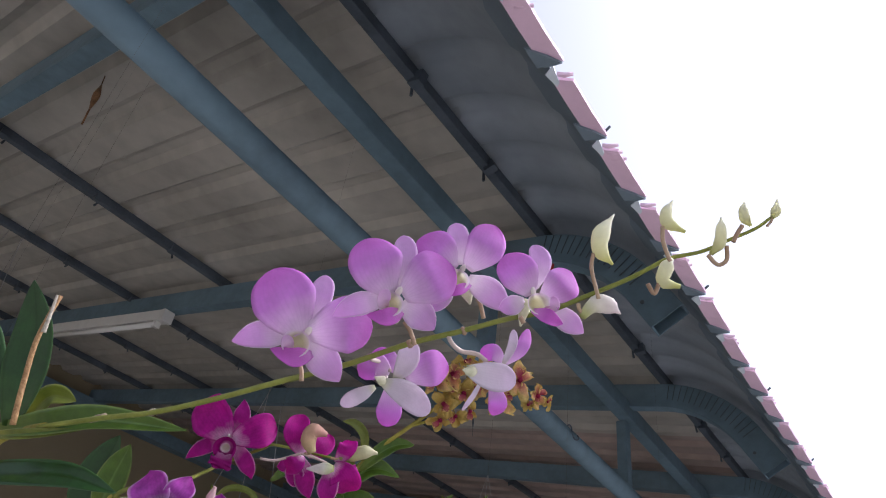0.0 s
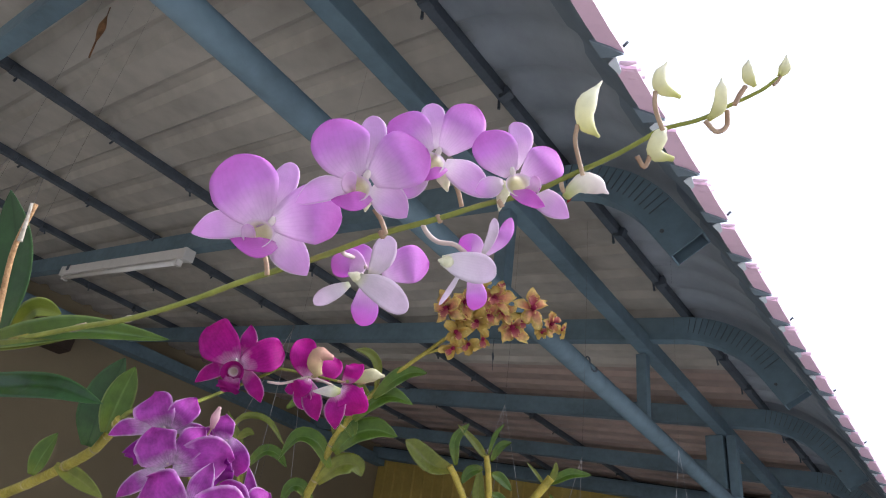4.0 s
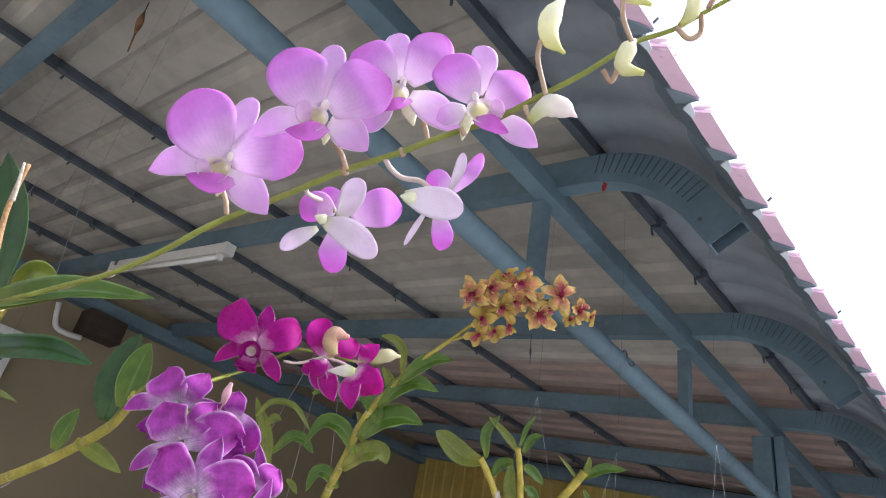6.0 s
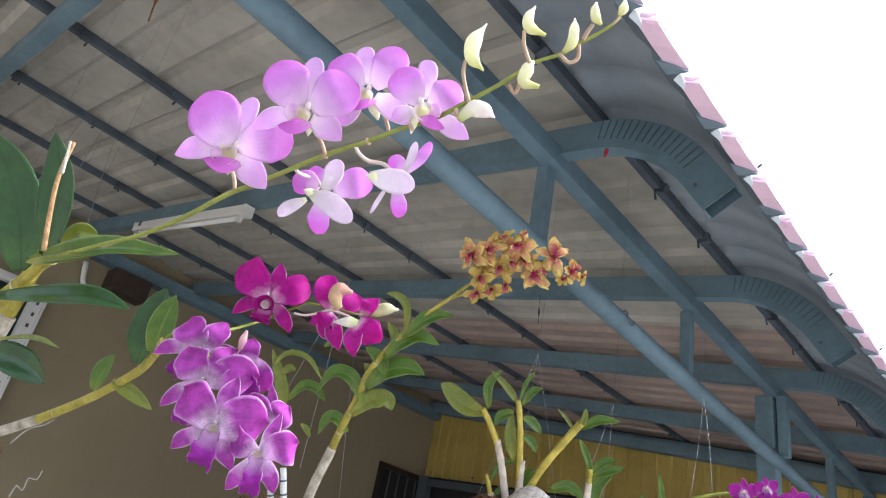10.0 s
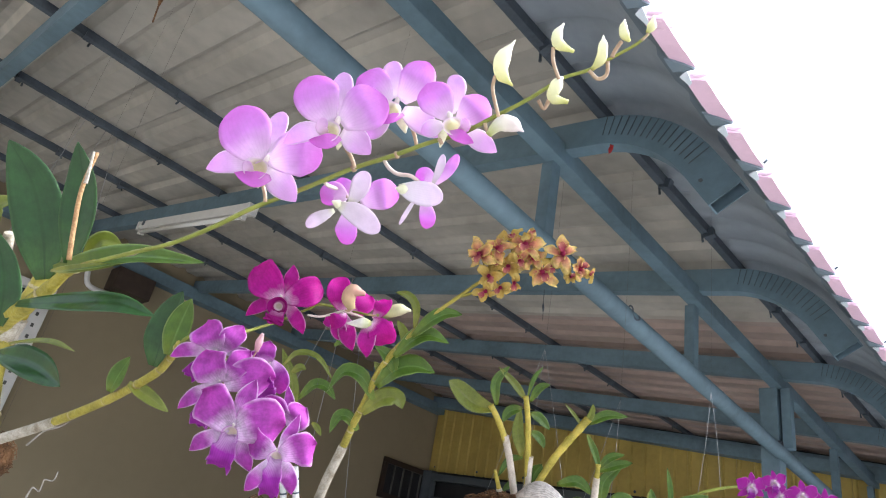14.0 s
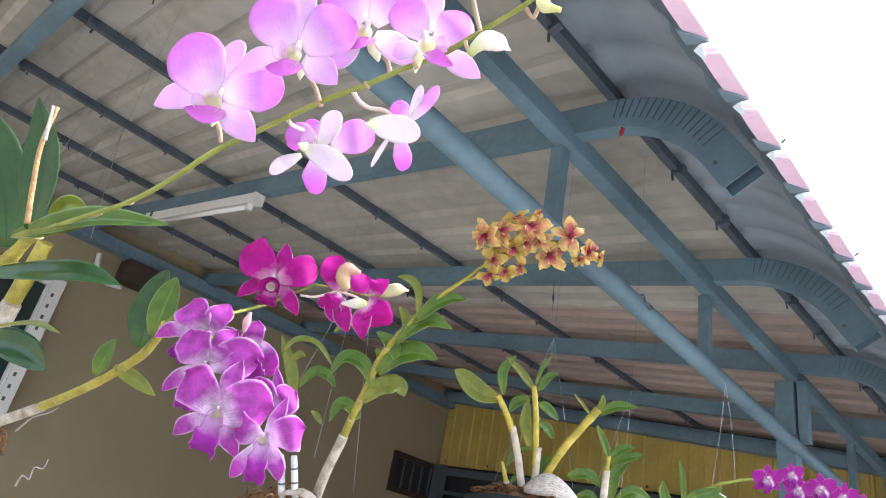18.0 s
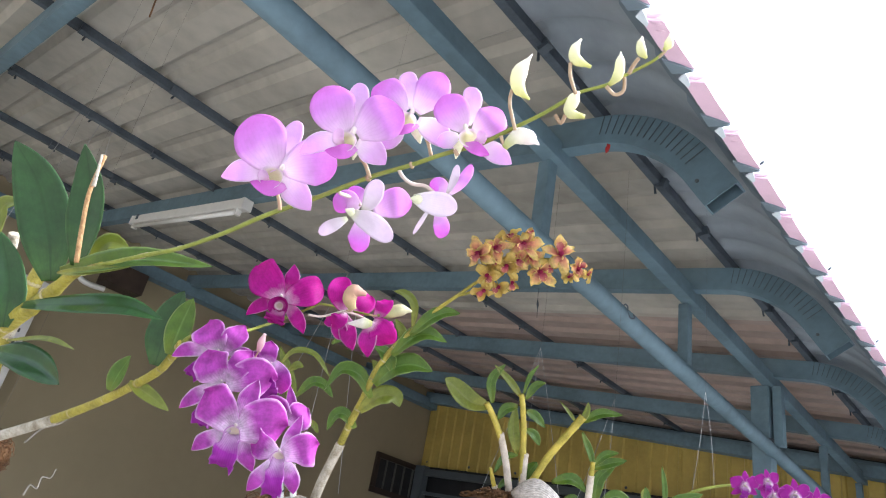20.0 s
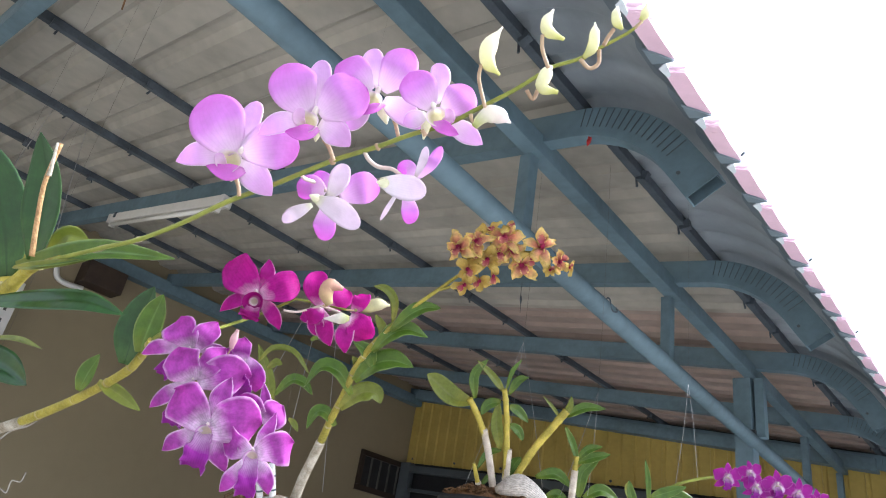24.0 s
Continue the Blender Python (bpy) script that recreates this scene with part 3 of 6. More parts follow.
P_YELLOW = petal_mat("yellow_red_tepal", (0.38, 0.035, 0.07), (0.68, 0.27, 0.18), (0.90, 0.73, 0.28), (0.88, 0.71, 0.24), vein=0.16, t0=0.18, t1=0.44, mottle=0.25, rim=0.24)
P_YELLOW2 = petal_mat("old_gold_tepal", (0.50, 0.24, 0.12), (0.66, 0.47, 0.11), (0.80, 0.64, 0.22), vein=0.4)
P_RED_LIP = petal_mat("red_lip", (0.34, 0.02, 0.08), (0.42, 0.06, 0.12), (0.58, 0.24, 0.18), vein=0.3)
P_CREAM = petal_mat("cream_bud", (0.60, 0.60, 0.20), (0.83, 0.81, 0.50), (0.88, 0.87, 0.72), vein=0.14, through=0.35, t0=0.15, t1=0.45)
P_CREAM2 = petal_mat("pale_bud", (0.46, 0.37, 0.18), (0.56, 0.37, 0.22), (0.50, 0.26, 0.21), vein=0.3, through=0.12)
P_GREEN_BUD = petal_mat("green_white_bud", (0.36, 0.37, 0.12), (0.52, 0.50, 0.25), (0.60, 0.55, 0.36), vein=0.25, through=0.15)
P_WHITE_BUD = petal_mat("white_bud", (0.50, 0.54, 0.18), (0.82, 0.79, 0.68), (0.84, 0.74, 0.74), vein=0.12, through=0.3)
P_LEAF = petal_mat("green_leaf", (0.15, 0.20, 0.022), (0.070, 0.138, 0.014), (0.085, 0.152, 0.017), (0.22, 0.29, 0.08), vein=0.12, rough=0.34, through=0.14, rib=(0.13, 0.22, 0.045), mottle=0.16, rim=0.43)
P_LEAF_DARK = petal_mat("dark_green_leaf", (0.044, 0.098, 0.018), (0.019, 0.062, 0.015), (0.024, 0.068, 0.016), (0.06, 0.13, 0.040), vein=0.12, rough=0.30, through=0.06, rib=(0.016, 0.05, 0.010), mottle=0.2, rim=0.46)
P_LEAF_OLIVE = petal_mat("olive_leaf", (0.28, 0.27, 0.04), (0.155, 0.185, 0.024), (0.17, 0.20, 0.030), (0.26, 0.28, 0.08), vein=0.12, rough=0.36, through=0.14, rib=(0.20, 0.21, 0.05), mottle=0.16, rim=0.45)
M_STEM = mat("green_stem", (0.185, 0.215, 0.030), 0.42, var=0.2, scale=40, tint=(0.26, 0.28, 0.050))
M_CANE = mat("yellow_green_cane", (0.22, 0.19, 0.018), 0.45, var=0.25, scale=32, tint=(0.38, 0.315, 0.05), bump=0.5, bump_scale=200)
M_SHEATH = mat("dry_white_sheath", (0.25, 0.19, 0.11), 0.8, var=0.25, scale=45, tint=(0.50, 0.46, 0.38), bump=0.6, bump_scale=220)
M_CANE_YOUNG = mat("golden_young_cane", (0.30, 0.26, 0.03), 0.4, var=0.2, scale=24, tint=(0.54, 0.42, 0.07))
M_SHEATH_YOUNG = mat("glossy_pale_sheath", (0.46, 0.37, 0.27), 0.45, var=0.2, scale=30, tint=(0.66, 0.59, 0.51))
M_NODE = mat("pale_cane_node", (0.27, 0.21, 0.09), 0.7, var=0.3, scale=60, tint=(0.44, 0.38, 0.19))
M_DRY = mat("dry_tan_stalk", (0.27, 0.135, 0.05), 0.6, var=0.3, scale=60, tint=(0.45, 0.27, 0.12), bump=0.5, bump_scale=300)
M_PEDICEL = mat("brownish_pedicel", (0.36, 0.22, 0.13), 0.5, var=0.15, scale=60, tint=(0.46, 0.34, 0.22))
M_PALE_PED = mat("pale_pedicel", (0.56, 0.45, 0.40), 0.5, var=0.12, scale=60)
M_COLUMN = mat("cream_column", (0.82, 0.75, 0.70), 0.85, var=0.10, scale=80)
M_SPUR = mat("green_cream_spur", (0.72, 0.72, 0.42), 0.45, var=0.12, scale=80, tint=(0.82, 0.80, 0.62))
M_HUSK = mat("coconut_fibre", (0.085, 0.038, 0.016), 0.9, var=0.5, scale=30, tint=(0.22, 0.115, 0.05), bump=0.8, bump_scale=260)
M_SHELL = mat("split_coconut_shell", (0.20, 0.14, 0.09), 0.85, var=0.25, scale=26, tint=(0.50, 0.45, 0.40), bump=0.8, bump_scale=90)
P_SHELL = petal_mat("striped_husk_shell", (0.26, 0.20, 0.14), (0.46, 0.41, 0.36), (0.60, 0.56, 0.52), vein=1.0, rough=0.75, through=0.02, t0=0.05, t1=0.35, mottle=0.3)
M_POT = mat("black_plastic_pot", (0.012, 0.013, 0.015), 0.6, var=0.2, scale=20)
M_WIRE = mat("thin_steel_wire", (0.36, 0.36, 0.36), 0.6, var=0.1, scale=40)
M_THREAD = mat("dull_grey_thread", (0.11, 0.11, 0.105), 0.8, var=0.1, scale=40)
M_ROOT = mat("grey_root", (0.30, 0.27, 0.23), 0.8, var=0.2, scale=50)



def hung(x, y, z, rx, ry, rz, scale=1.0):
    """Where a plant hangs: its turn, size and shift."""
    return pose(x, y, z, rx, ry, rz) @ Matrix.Scale(scale, 4)


HANG_A = hung(0.1212, 0.0129, 0.1197, 0.21, -0.21, 1.34, 0.8912)     # lilac
HANG_C = hung(0.1104, 0.0215, -0.0514, 0.16, -0.02, 1.41)            # purple and magenta
HANG_D = hung(0.1511, 0.0126, -0.0691, 0.42, -0.77, 1.02)            # yellow-red
HANG_F = hung(0.0343, 0.1346, 0.4575, 0.16, -0.02, 1.41, 0.7083)    # young canes
HANG_G = hung(0.0627, 0.1474, -0.0250, 0.16, -0.02, 1.41)            # small magenta
FACE = (0.61, -0.66, -0.43)      # from the flowers to the person who looks at them


def blade_bm(path, width, normal, shape, cup=0.15, curl=0.0, wave=0.0, thick=0.02, rows=9, cols=6, seed=0.0, fold=0.0, freq=1.0):
    """A thin closed blade (petal, sepal, lip or leaf) along a path: front faces take material 0, back faces material 1."""
    path = [Vector(p) for p in path]
    fine = spline(path, 40) if len(path) > 2 else [path[0].lerp(path[1], i / 40) for i in range(41)]
    steps = [1 - (1 - i / rows) ** 1.5 for i in range(rows + 1)]
    pts = []
    for v in steps:
        k = min(int(v * 40), 39)
        pts.append(fine[k].lerp(fine[k + 1], v * 40 - k))
    length = sum((b - a).length for a, b in zip(pts, pts[1:]))
    nrm = Vector(normal).normalized()
    bm = bmesh.new()
    uvl = bm.loops.layers.uv.new("UVMap")
    sides = []
    for layer in (0, 1):
        grid = []
        for i, p in enumerate(pts):
            v = steps[i]
            d = (pts[min(i + 1, rows)] - pts[max(i - 1, 0)]).normalized()
            side = d.cross(nrm).normalized()
            up = side.cross(d).normalized()
            if shape == "round":
                w = (0.30 + 0.70 * math.sin(v / 0.55 * math.pi / 2)) if v < 0.55 else max(0.0, 1 - ((v - 0.55) / 0.452) ** 2.4) ** 0.55
            elif shape == "oval":
                w = (0.30 + 0.70 * math.sin(min(v / 0.48, 1) * math.pi / 2)) if v < 0.48 else max(0.0, 1 - ((v - 0.48) / 0.522) ** 1.6) ** 0.9
            elif shape == "fan":
                w = 0.30 + 0.70 * math.sin(v / 0.64 * math.pi / 2) if v < 0.64 else max(0.0, 1 - ((v - 0.64) / 0.362) ** 1.4) ** 0.85
            elif shape == "tongue":
                w = 0.55 + 0.45 * math.sin(v / 0.65 * math.pi / 2) if v < 0.65 else max(0.0, 1 - ((v - 0.65) / 0.352) ** 2.5) ** 0.5
            elif shape == "lance":
                w = (0.32 + 0.68 * math.sin(min(v / 0.45, 1) * math.pi / 2)) if v < 0.45 else max(0.0, 1 - ((v - 0.45) / 0.552) ** 1.7) ** 0.95
            elif shape == "sepal":
                w = (0.34 + 0.66 * math.sin(min(v / 0.45, 1) * math.pi / 2)) if v < 0.45 else max(0.0, 1 - ((v - 0.45) / 0.552) ** 1.9) ** 0.86
            elif shape == "lip":
                w = (0.45 + 0.2 * math.cos(v * 9)) if v < 0.35 else 0.33 + 0.67 * math.sin((v - 0.35) / 0.65 * math.pi * 0.82 + 0.25)
            else:
                w = (0.30 + 0.70 * math.sin(min(v / 0.42, 1) * math.pi / 2)) if v < 0.42 else max(0.0, 1 - ((v - 0.42) / 0.582) ** 2.2) ** 0.9
            w = max(w, 0.02) * width / 2
            row = []
            for j in range(cols + 1):
                u = 2 * j / cols - 1
                edge = 1 + min(wave, 0.09) * (0.9 * math.sin(7 * v + seed + 2.1 * (u > 0)) + 0.45 * math.sin(17 * v + 3 * seed + (u > 0)))
                lift = cup * w * u * u - curl * length * v * v - fold * w * (1 - abs(u))
                lift += wave * width * (abs(u) ** 2) * math.sin(9.5 * freq * v + 2.2 * u + seed) + 0.25 * wave * width * math.sin(5 * v + 4 * u + seed * 2)
                t = (0.5 - layer) * thick * width * (1 - 0.5 * abs(u) ** 3) * (1 - 0.5 * v)
                row.append(bm.verts.new(p + side * (u * w * edge) + up * (lift + t)))
            grid.append(row)
        sides.append(grid)
    def face(vs, uvs, mi, rim_face=False):
        f = bm.faces.new(vs)
        f.material_index, f.smooth = mi, not rim_face
        for lp, q in zip(f.loops, uvs):
            lp[uvl].uv = q
    for layer, grid in enumerate(sides):
        for i in range(rows):
            for j in range(cols):
                q = [(i, j), (i, j + 1), (i + 1, j + 1), (i + 1, j)]
                if layer:
                    q.reverse()
                face([grid[a][b] for a, b in q], [(b / cols, steps[a]) for a, b in q], layer)
    rim = [(0, j) for j in range(cols + 1)] + [(i, cols) for i in range(1, rows + 1)] + [(rows, j) for j in range(cols - 1, -1, -1)] + [(i, 0) for i in range(rows - 1, 0, -1)]
    for a, b in zip(rim, rim[1:] + rim[:1]):
        vs = [sides[0][a[0]][a[1]], sides[1][a[0]][a[1]], sides[1][b[0]][b[1]], sides[0][b[0]][b[1]]]
        face(vs, [(a[1] / cols, steps[a[0]])] * 2 + [(b[1] / cols, steps[b[0]])] * 2, 0, True)
    return bm


def uv_tube(points, radii, sides=10):
    """A round closed bar with a UV map whose v runs along it."""
    bm = tube_bm(points, radii, sides)
    uvl = bm.loops.layers.uv.new("UVMap")
    pts = [Vector(p) for p in points]
    for f in bm.faces:
        for lp in f.loops:
            k = min(range(len(pts)), key=lambda i: (pts[i] - lp.vert.co).length)
            lp[uvl].uv = (0.5, k / (len(pts) - 1))
    return bm


def stem(name, points, r0, r1, material, parent, label="", n=None, knots=0.0):
    pts = spline(points, n or 6 * (len(points) - 1))
    k = len(pts) - 1
    rad = [(r0 + (r1 - r0) * i / k) * (1 + knots * (1 if i % 6 == 0 else 0)) for i in range(k + 1)]
    return part(name, tube_bm(pts, rad, 10), material, parent, label)


def nodes(points, r0, r1, count, parent, skip=0.0):
    """Pale rings where the sections of a cane meet."""
    pts = spline(points, 60)
    for i in range(count):
        u = skip + (1 - skip) * (i + 0.6) / count
        k = min(int(u * 60), 58)
        a, b = pts[k], pts[k + 1]
        d = (b - a).normalized()
        r = (r0 + (r1 - r0) * u) * 1.04
        part("node", tube_bm([a - d * r * 0.3, a, a + d * r * 0.25], [r * 0.93, r * 1.06, r * 0.96], 12), M_NODE, parent)


LOOKS = {
    "lilac": (P_LILAC, P_LILAC_SEPAL, P_LILAC_SEPAL, P_LILAC_SEPAL, P_LILAC_LIP, P_LILAC_LIP),
    "purple": (P_PURPLE, P_PURPLE, P_PURPLE_SEPAL, P_PURPLE_SEPAL, P_PURPLE_LIP, P_PURPLE_LIP),
    "magenta": (P_MAGENTA, P_MAGENTA, P_MAGENTA_EDGED, P_MAGENTA_EDGED, P_MAGENTA_LIP, P_MAGENTA_LIP),
    "small": (P_SMALL, P_SMALL, P_SMALL, P_SMALL, P_PURPLE_LIP, P_PURPLE_LIP),
    "white": (P_LILAC, P_LILAC, P_WHITE, P_WHITE, P_LILAC_SEPAL, P_LILAC_SEPAL),
}
count = [0]


def throat_bm(c, nrm, down, side, size, k=1.0, deep=1.0):
    """The cup round the column: low in front and behind, raised in two wavy side lobes."""
    bm = bmesh.new()
    uvl = bm.loops.layers.uv.new("UVMap")
    seg = 22
    rings = []
    for v, (rad, ht) in ((0.0, (0.02, 0.0)), (0.3, (0.085, 0.01)), (0.6, (0.115, 0.05)), (0.85, (0.130, 0.10)), (1.0, (0.145, 0.125))):
        ring = []
        for j in range(seg):
            an = 2 * math.pi * j / seg
            lobe = 0.45 + 0.75 * abs(math.sin(an)) ** 1.5 + 0.08 * math.sin(5 * an)
            ring.append(bm.verts.new(c + down * 0.04 * size + (down * math.cos(an) * 0.95 + side * math.sin(an)) * rad * size * k + nrm * (ht * lobe * deep - 0.01) * size * k))
        rings.append((v, ring))
    f = bm.faces.new(rings[0][1][::-1])
    for lp in f.loops:
        lp[uvl].uv = (0.5, 0)
    for (v1, a), (v2, b) in zip(rings, rings[1:]):
        for k in range(seg):
            f = bm.faces.new((a[k], a[(k + 1) % seg], b[(k + 1) % seg], b[k]))
            f.smooth = True
            for lp, v in zip(f.loops, (v1, v1, v2, v2)):
                lp[uvl].uv = (0.5, v)
    return bm


def flower(plant, look_name, c, pieces, normal=FACE, size=0.05, column=True, label=""):
    """One bloom: the column and throat, and its petals, sepals and lip along their midlines."""
    petal, petal_b, sepal, sepal_b, lip, lip_b = LOOKS[look_name]
    c = Vector(c)
    nrm = Vector(normal).normalized()
    size *= 1.25
    lilac = look_name in ("lilac", "white")
    lips = [Vector(q[1][-1]) for q in pieces if q[0] == "lip"]
    down = ((lips[0] - c) - nrm * (lips[0] - c).dot(nrm)).normalized() if lips else Vector((0, 0, -1))
    if lilac:
        down = (down + Vector((0, 0, -1.2))).normalized()
    side = nrm.cross(down).normalized()
    bm = bmesh.new()
    if column:
        axis = (nrm * 0.8 - down * 0.6).normalized()
        turn = axis.to_track_quat("Z", "Y").to_matrix().to_4x4()
        wide = 0.026 if lilac else 0.022
        shape = Matrix.Diagonal((wide * size, wide * size, 0.060 * size, 1))
        bmesh.ops.create_icosphere(bm, subdivisions=3, radius=1, matrix=Matrix.Translation(c - down * 0.075 * size + nrm * 0.02 * size) @ turn @ shape)
    else:
        bmesh.ops.create_icosphere(bm, subdivisions=2, radius=0.02 * size, matrix=Matrix.Translation(c))
    for f in bm.faces:
        f.smooth = True
    body = part("flower", bm, M_COLUMN, plant, label)
    if column and look_name == "magenta":
        part("throat", throat_bm(c + down * 0.05 * size, nrm, down, side, size, 1.15, 0.9), [P_MAGENTA_LIP] * 2, body, "dark magenta lip tube")
        part("cup", throat_bm(c + nrm * 0.035 * size + down * 0.045 * size, nrm, down, side, size, 0.52, 0.6), [P_MAGENTA_CUP] * 2, body, "pale cup in the lip")
    elif column:
        cup = P_CUP if lilac else P_PURPLE_CUP
        part("throat", throat_bm(c, nrm, down, side, size, 0.72 if lilac else 0.82), [cup] * 2, body, "pale cup round the column")
    for kind, path, width in pieces:
        count[0] += 1
        sd = count[0] * 1.7
        base, mid, tip = [Vector(q) for q in path]
        if not lilac and kind != "lip":
            base = base.lerp(c - nrm * 0.004, 0.6) if (base - c).length < 0.5 * size else base
        if kind == "lip" and look_name == "magenta":
            base = base.lerp(tip, 0.5) - nrm * 0.004
            mid = base.lerp(tip, 0.5)
        elif kind == "lip" and not lilac:
            base = base.lerp(c, 0.6)
        length = (tip - base).length
        mid = mid + nrm * length * 0.05
        if kind == "petal":
            form = "fan" if look_name in ("purple", "small") else "round"
            part("petal", blade_bm([base, mid, tip], width, nrm, form, cup=-0.08 if lilac else 0.18, curl=0.03, wave=0.022 if lilac else 0.035 if look_name == "magenta" else 0.065, seed=sd, rows=18, cols=12, thick=0.02), [petal, petal_b], body)
        elif kind == "dorsal":
            part("sepal", blade_bm([base, mid, tip], width, nrm, "round" if lilac else "lance", cup=0.12, curl=0.03, wave=0.02 if lilac else 0.045, seed=sd, rows=14, cols=8, thick=0.022), [sepal, sepal_b], body)
        elif kind == "lobe":
            part("side_lobe", blade_bm([base, mid, tip], width, nrm + side * 0.3, "round", cup=0.4, wave=0.06, seed=sd, rows=10, cols=8, thick=0.03), [P_THROAT, P_LILAC_LIP], body)
        elif kind == "sepal":
            part("sepal", blade_bm([base, mid, tip], width, nrm, "round" if look_name == "white" else "sepal" if lilac else "lance", cup=0.16, curl=0.03, wave=0.02 if lilac else 0.045, seed=sd, rows=14, cols=8, thick=0.022), [sepal, sepal_b], body)
        elif lilac:
            part("lip", blade_bm([base, mid, tip], width, nrm - down * 0.12, "oval", cup=0.25, curl=0.0, wave=0.05, seed=sd, rows=14, cols=12, thick=0.02), [lip, lip_b], body)
        else:
            part("lip", blade_bm([base, mid + nrm * length * 0.22, tip], width, nrm, "tongue", cup=0.25, curl=0.04, wave=0.14, freq=2.4, seed=sd, rows=20, cols=12), [lip, lip_b], body)
    return body


def spur(body, a, b, r, material=None):
    pts = [Vector(a).lerp(Vector(b), i / 5) for i in range(6)]
    part("spur", uv_tube(pts, [r * 0.45, r * 0.9, r * 0.95, r * 0.7, r * 0.42, r * 0.12]), material or M_SPUR, body)


def bud(plant, pts, radii, material, ped, label="", ped_r=0.0010, ped_mat=None):
    line = spline(pts, 12)
    rr = []
    for i in range(13):
        u = i / 12 * (len(radii) - 1)
        k = min(int(u), len(radii) - 2)
        t = u - k
        t = t * t * (3 - 2 * t)
        rr.append(max(radii[k] * (1 - t) + radii[k + 1] * t, 0.0003))
    b = part("bud", uv_tube(line, rr, 14), material, plant, label, smooth=True)
    part("pedicel", tube_bm(spline(ped, 10), ped_r, 8), ped_mat or M_PEDICEL, b)
    return b


def leaf(plant, path, width, normal=FACE, mats=None, fold=0.34, wave=0.045, name="leaf", label=""):
    count[0] += 1
    mats = mats or [P_LEAF, P_LEAF_OLIVE]
    return part(name, blade_bm(path, width, normal, "leaf", cup=0.05, wave=wave, fold=fold, thick=0.03, rows=14, cols=8, seed=count[0] * 1.3), mats, plant, label)


# ---- lilac orchid spray, nearest ----
orchid_a = thing("orchid_plant", "orchid with an arching spray of pale lilac flowers and cream buds", "orchid", "hanging orchids")
orchid_a.matrix_basis = HANG_A
stem("flower_stem", [(-0.5856, 0.1885, 1.7994), (-0.5202, 0.1947, 1.8002), (-0.4620, 0.1966, 1.7974), (-0.3989, 0.1941, 1.7964), (-0.3433, 0.1886, 1.7952), (-0.2989, 0.1915, 1.7989), (-0.2639, 0.1992, 1.8089), (-0.2355, 0.2057, 1.8141), (-0.2139, 0.2088, 1.8174), (-0.1916, 0.2123, 1.8193), (-0.1730, 0.2133, 1.8235), (-0.1541, 0.2151, 1.8287), (-0.1419, 0.2158, 1.8331), (-0.1328, 0.2162, 1.8362), (-0.1189, 0.2186, 1.8375), (-0.1076, 0.2192, 1.8405), (-0.0952, 0.2197, 1.8437), (-0.0884, 0.2194, 1.8472)], 0.0019, 0.0007, M_STEM, orchid_a, "slim arching green flower stem", n=90)
part("node", tube_bm([(-0.5306, 0.1944, 1.8000), (-0.5261, 0.1971, 1.8023), (-0.5216, 0.1997, 1.8046)], [0.0019, 0.0024, 0.0019], 10), M_SHEATH, orchid_a, "papery white stem node")
part("node", tube_bm([(-0.4669, 0.1966, 1.7974), (-0.4652, 0.1976, 1.7983), (-0.4634, 0.1986, 1.7992)], [0.0019, 0.0024, 0.0019], 10), M_SHEATH, orchid_a, "pale ring round the stem")
part("node", tube_bm([(-0.2647, 0.1992, 1.8083), (-0.2635, 0.1997, 1.8091), (-0.2624, 0.2003, 1.8099)], [0.0019, 0.0024, 0.0019], 10), M_PEDICEL, orchid_a)
part("node", tube_bm([(-0.2363, 0.2057, 1.8137), (-0.2355, 0.2061, 1.8142), (-0.2346, 0.2065, 1.8148)], [0.0019, 0.0024, 0.0019], 10), M_PEDICEL, orchid_a)
f1 = flower(orchid_a, "lilac", (-0.3058, 0.1652, 1.8019), [
    ("petal", [(-0.3059, 0.1636, 1.8041), (-0.3071, 0.1498, 1.8153), (-0.3145, 0.1404, 1.8319)], 0.0324),
    ("petal", [(-0.3027, 0.1657, 1.8054), (-0.2858, 0.1730, 1.8104), (-0.2779, 0.1856, 1.8155)], 0.0288),
    ("dorsal", [(-0.3057, 0.1646, 1.8080), (-0.2963, 0.1615, 1.8206), (-0.2940, 0.1605, 1.8357)], 0.0131),
    ("sepal", [(-0.3103, 0.1629, 1.8042), (-0.3211, 0.1530, 1.8015), (-0.3353, 0.1462, 1.7970)], 0.0144),
    ("sepal", [(-0.3047, 0.1689, 1.8032), (-0.2991, 0.1780, 1.7946), (-0.2962, 0.1888, 1.7878)], 0.0170),
    ("lip", [(-0.3018, 0.1712, 1.7959), (-0.3047, 0.1633, 1.7906), (-0.3145, 0.1545, 1.7929)], 0.0095),
    ("lobe", [(-0.3090, 0.1635, 1.7947), (-0.3066, 0.1580, 1.7959), (-0.3051, 0.1543, 1.7985)], 0.0066)], size=0.055)
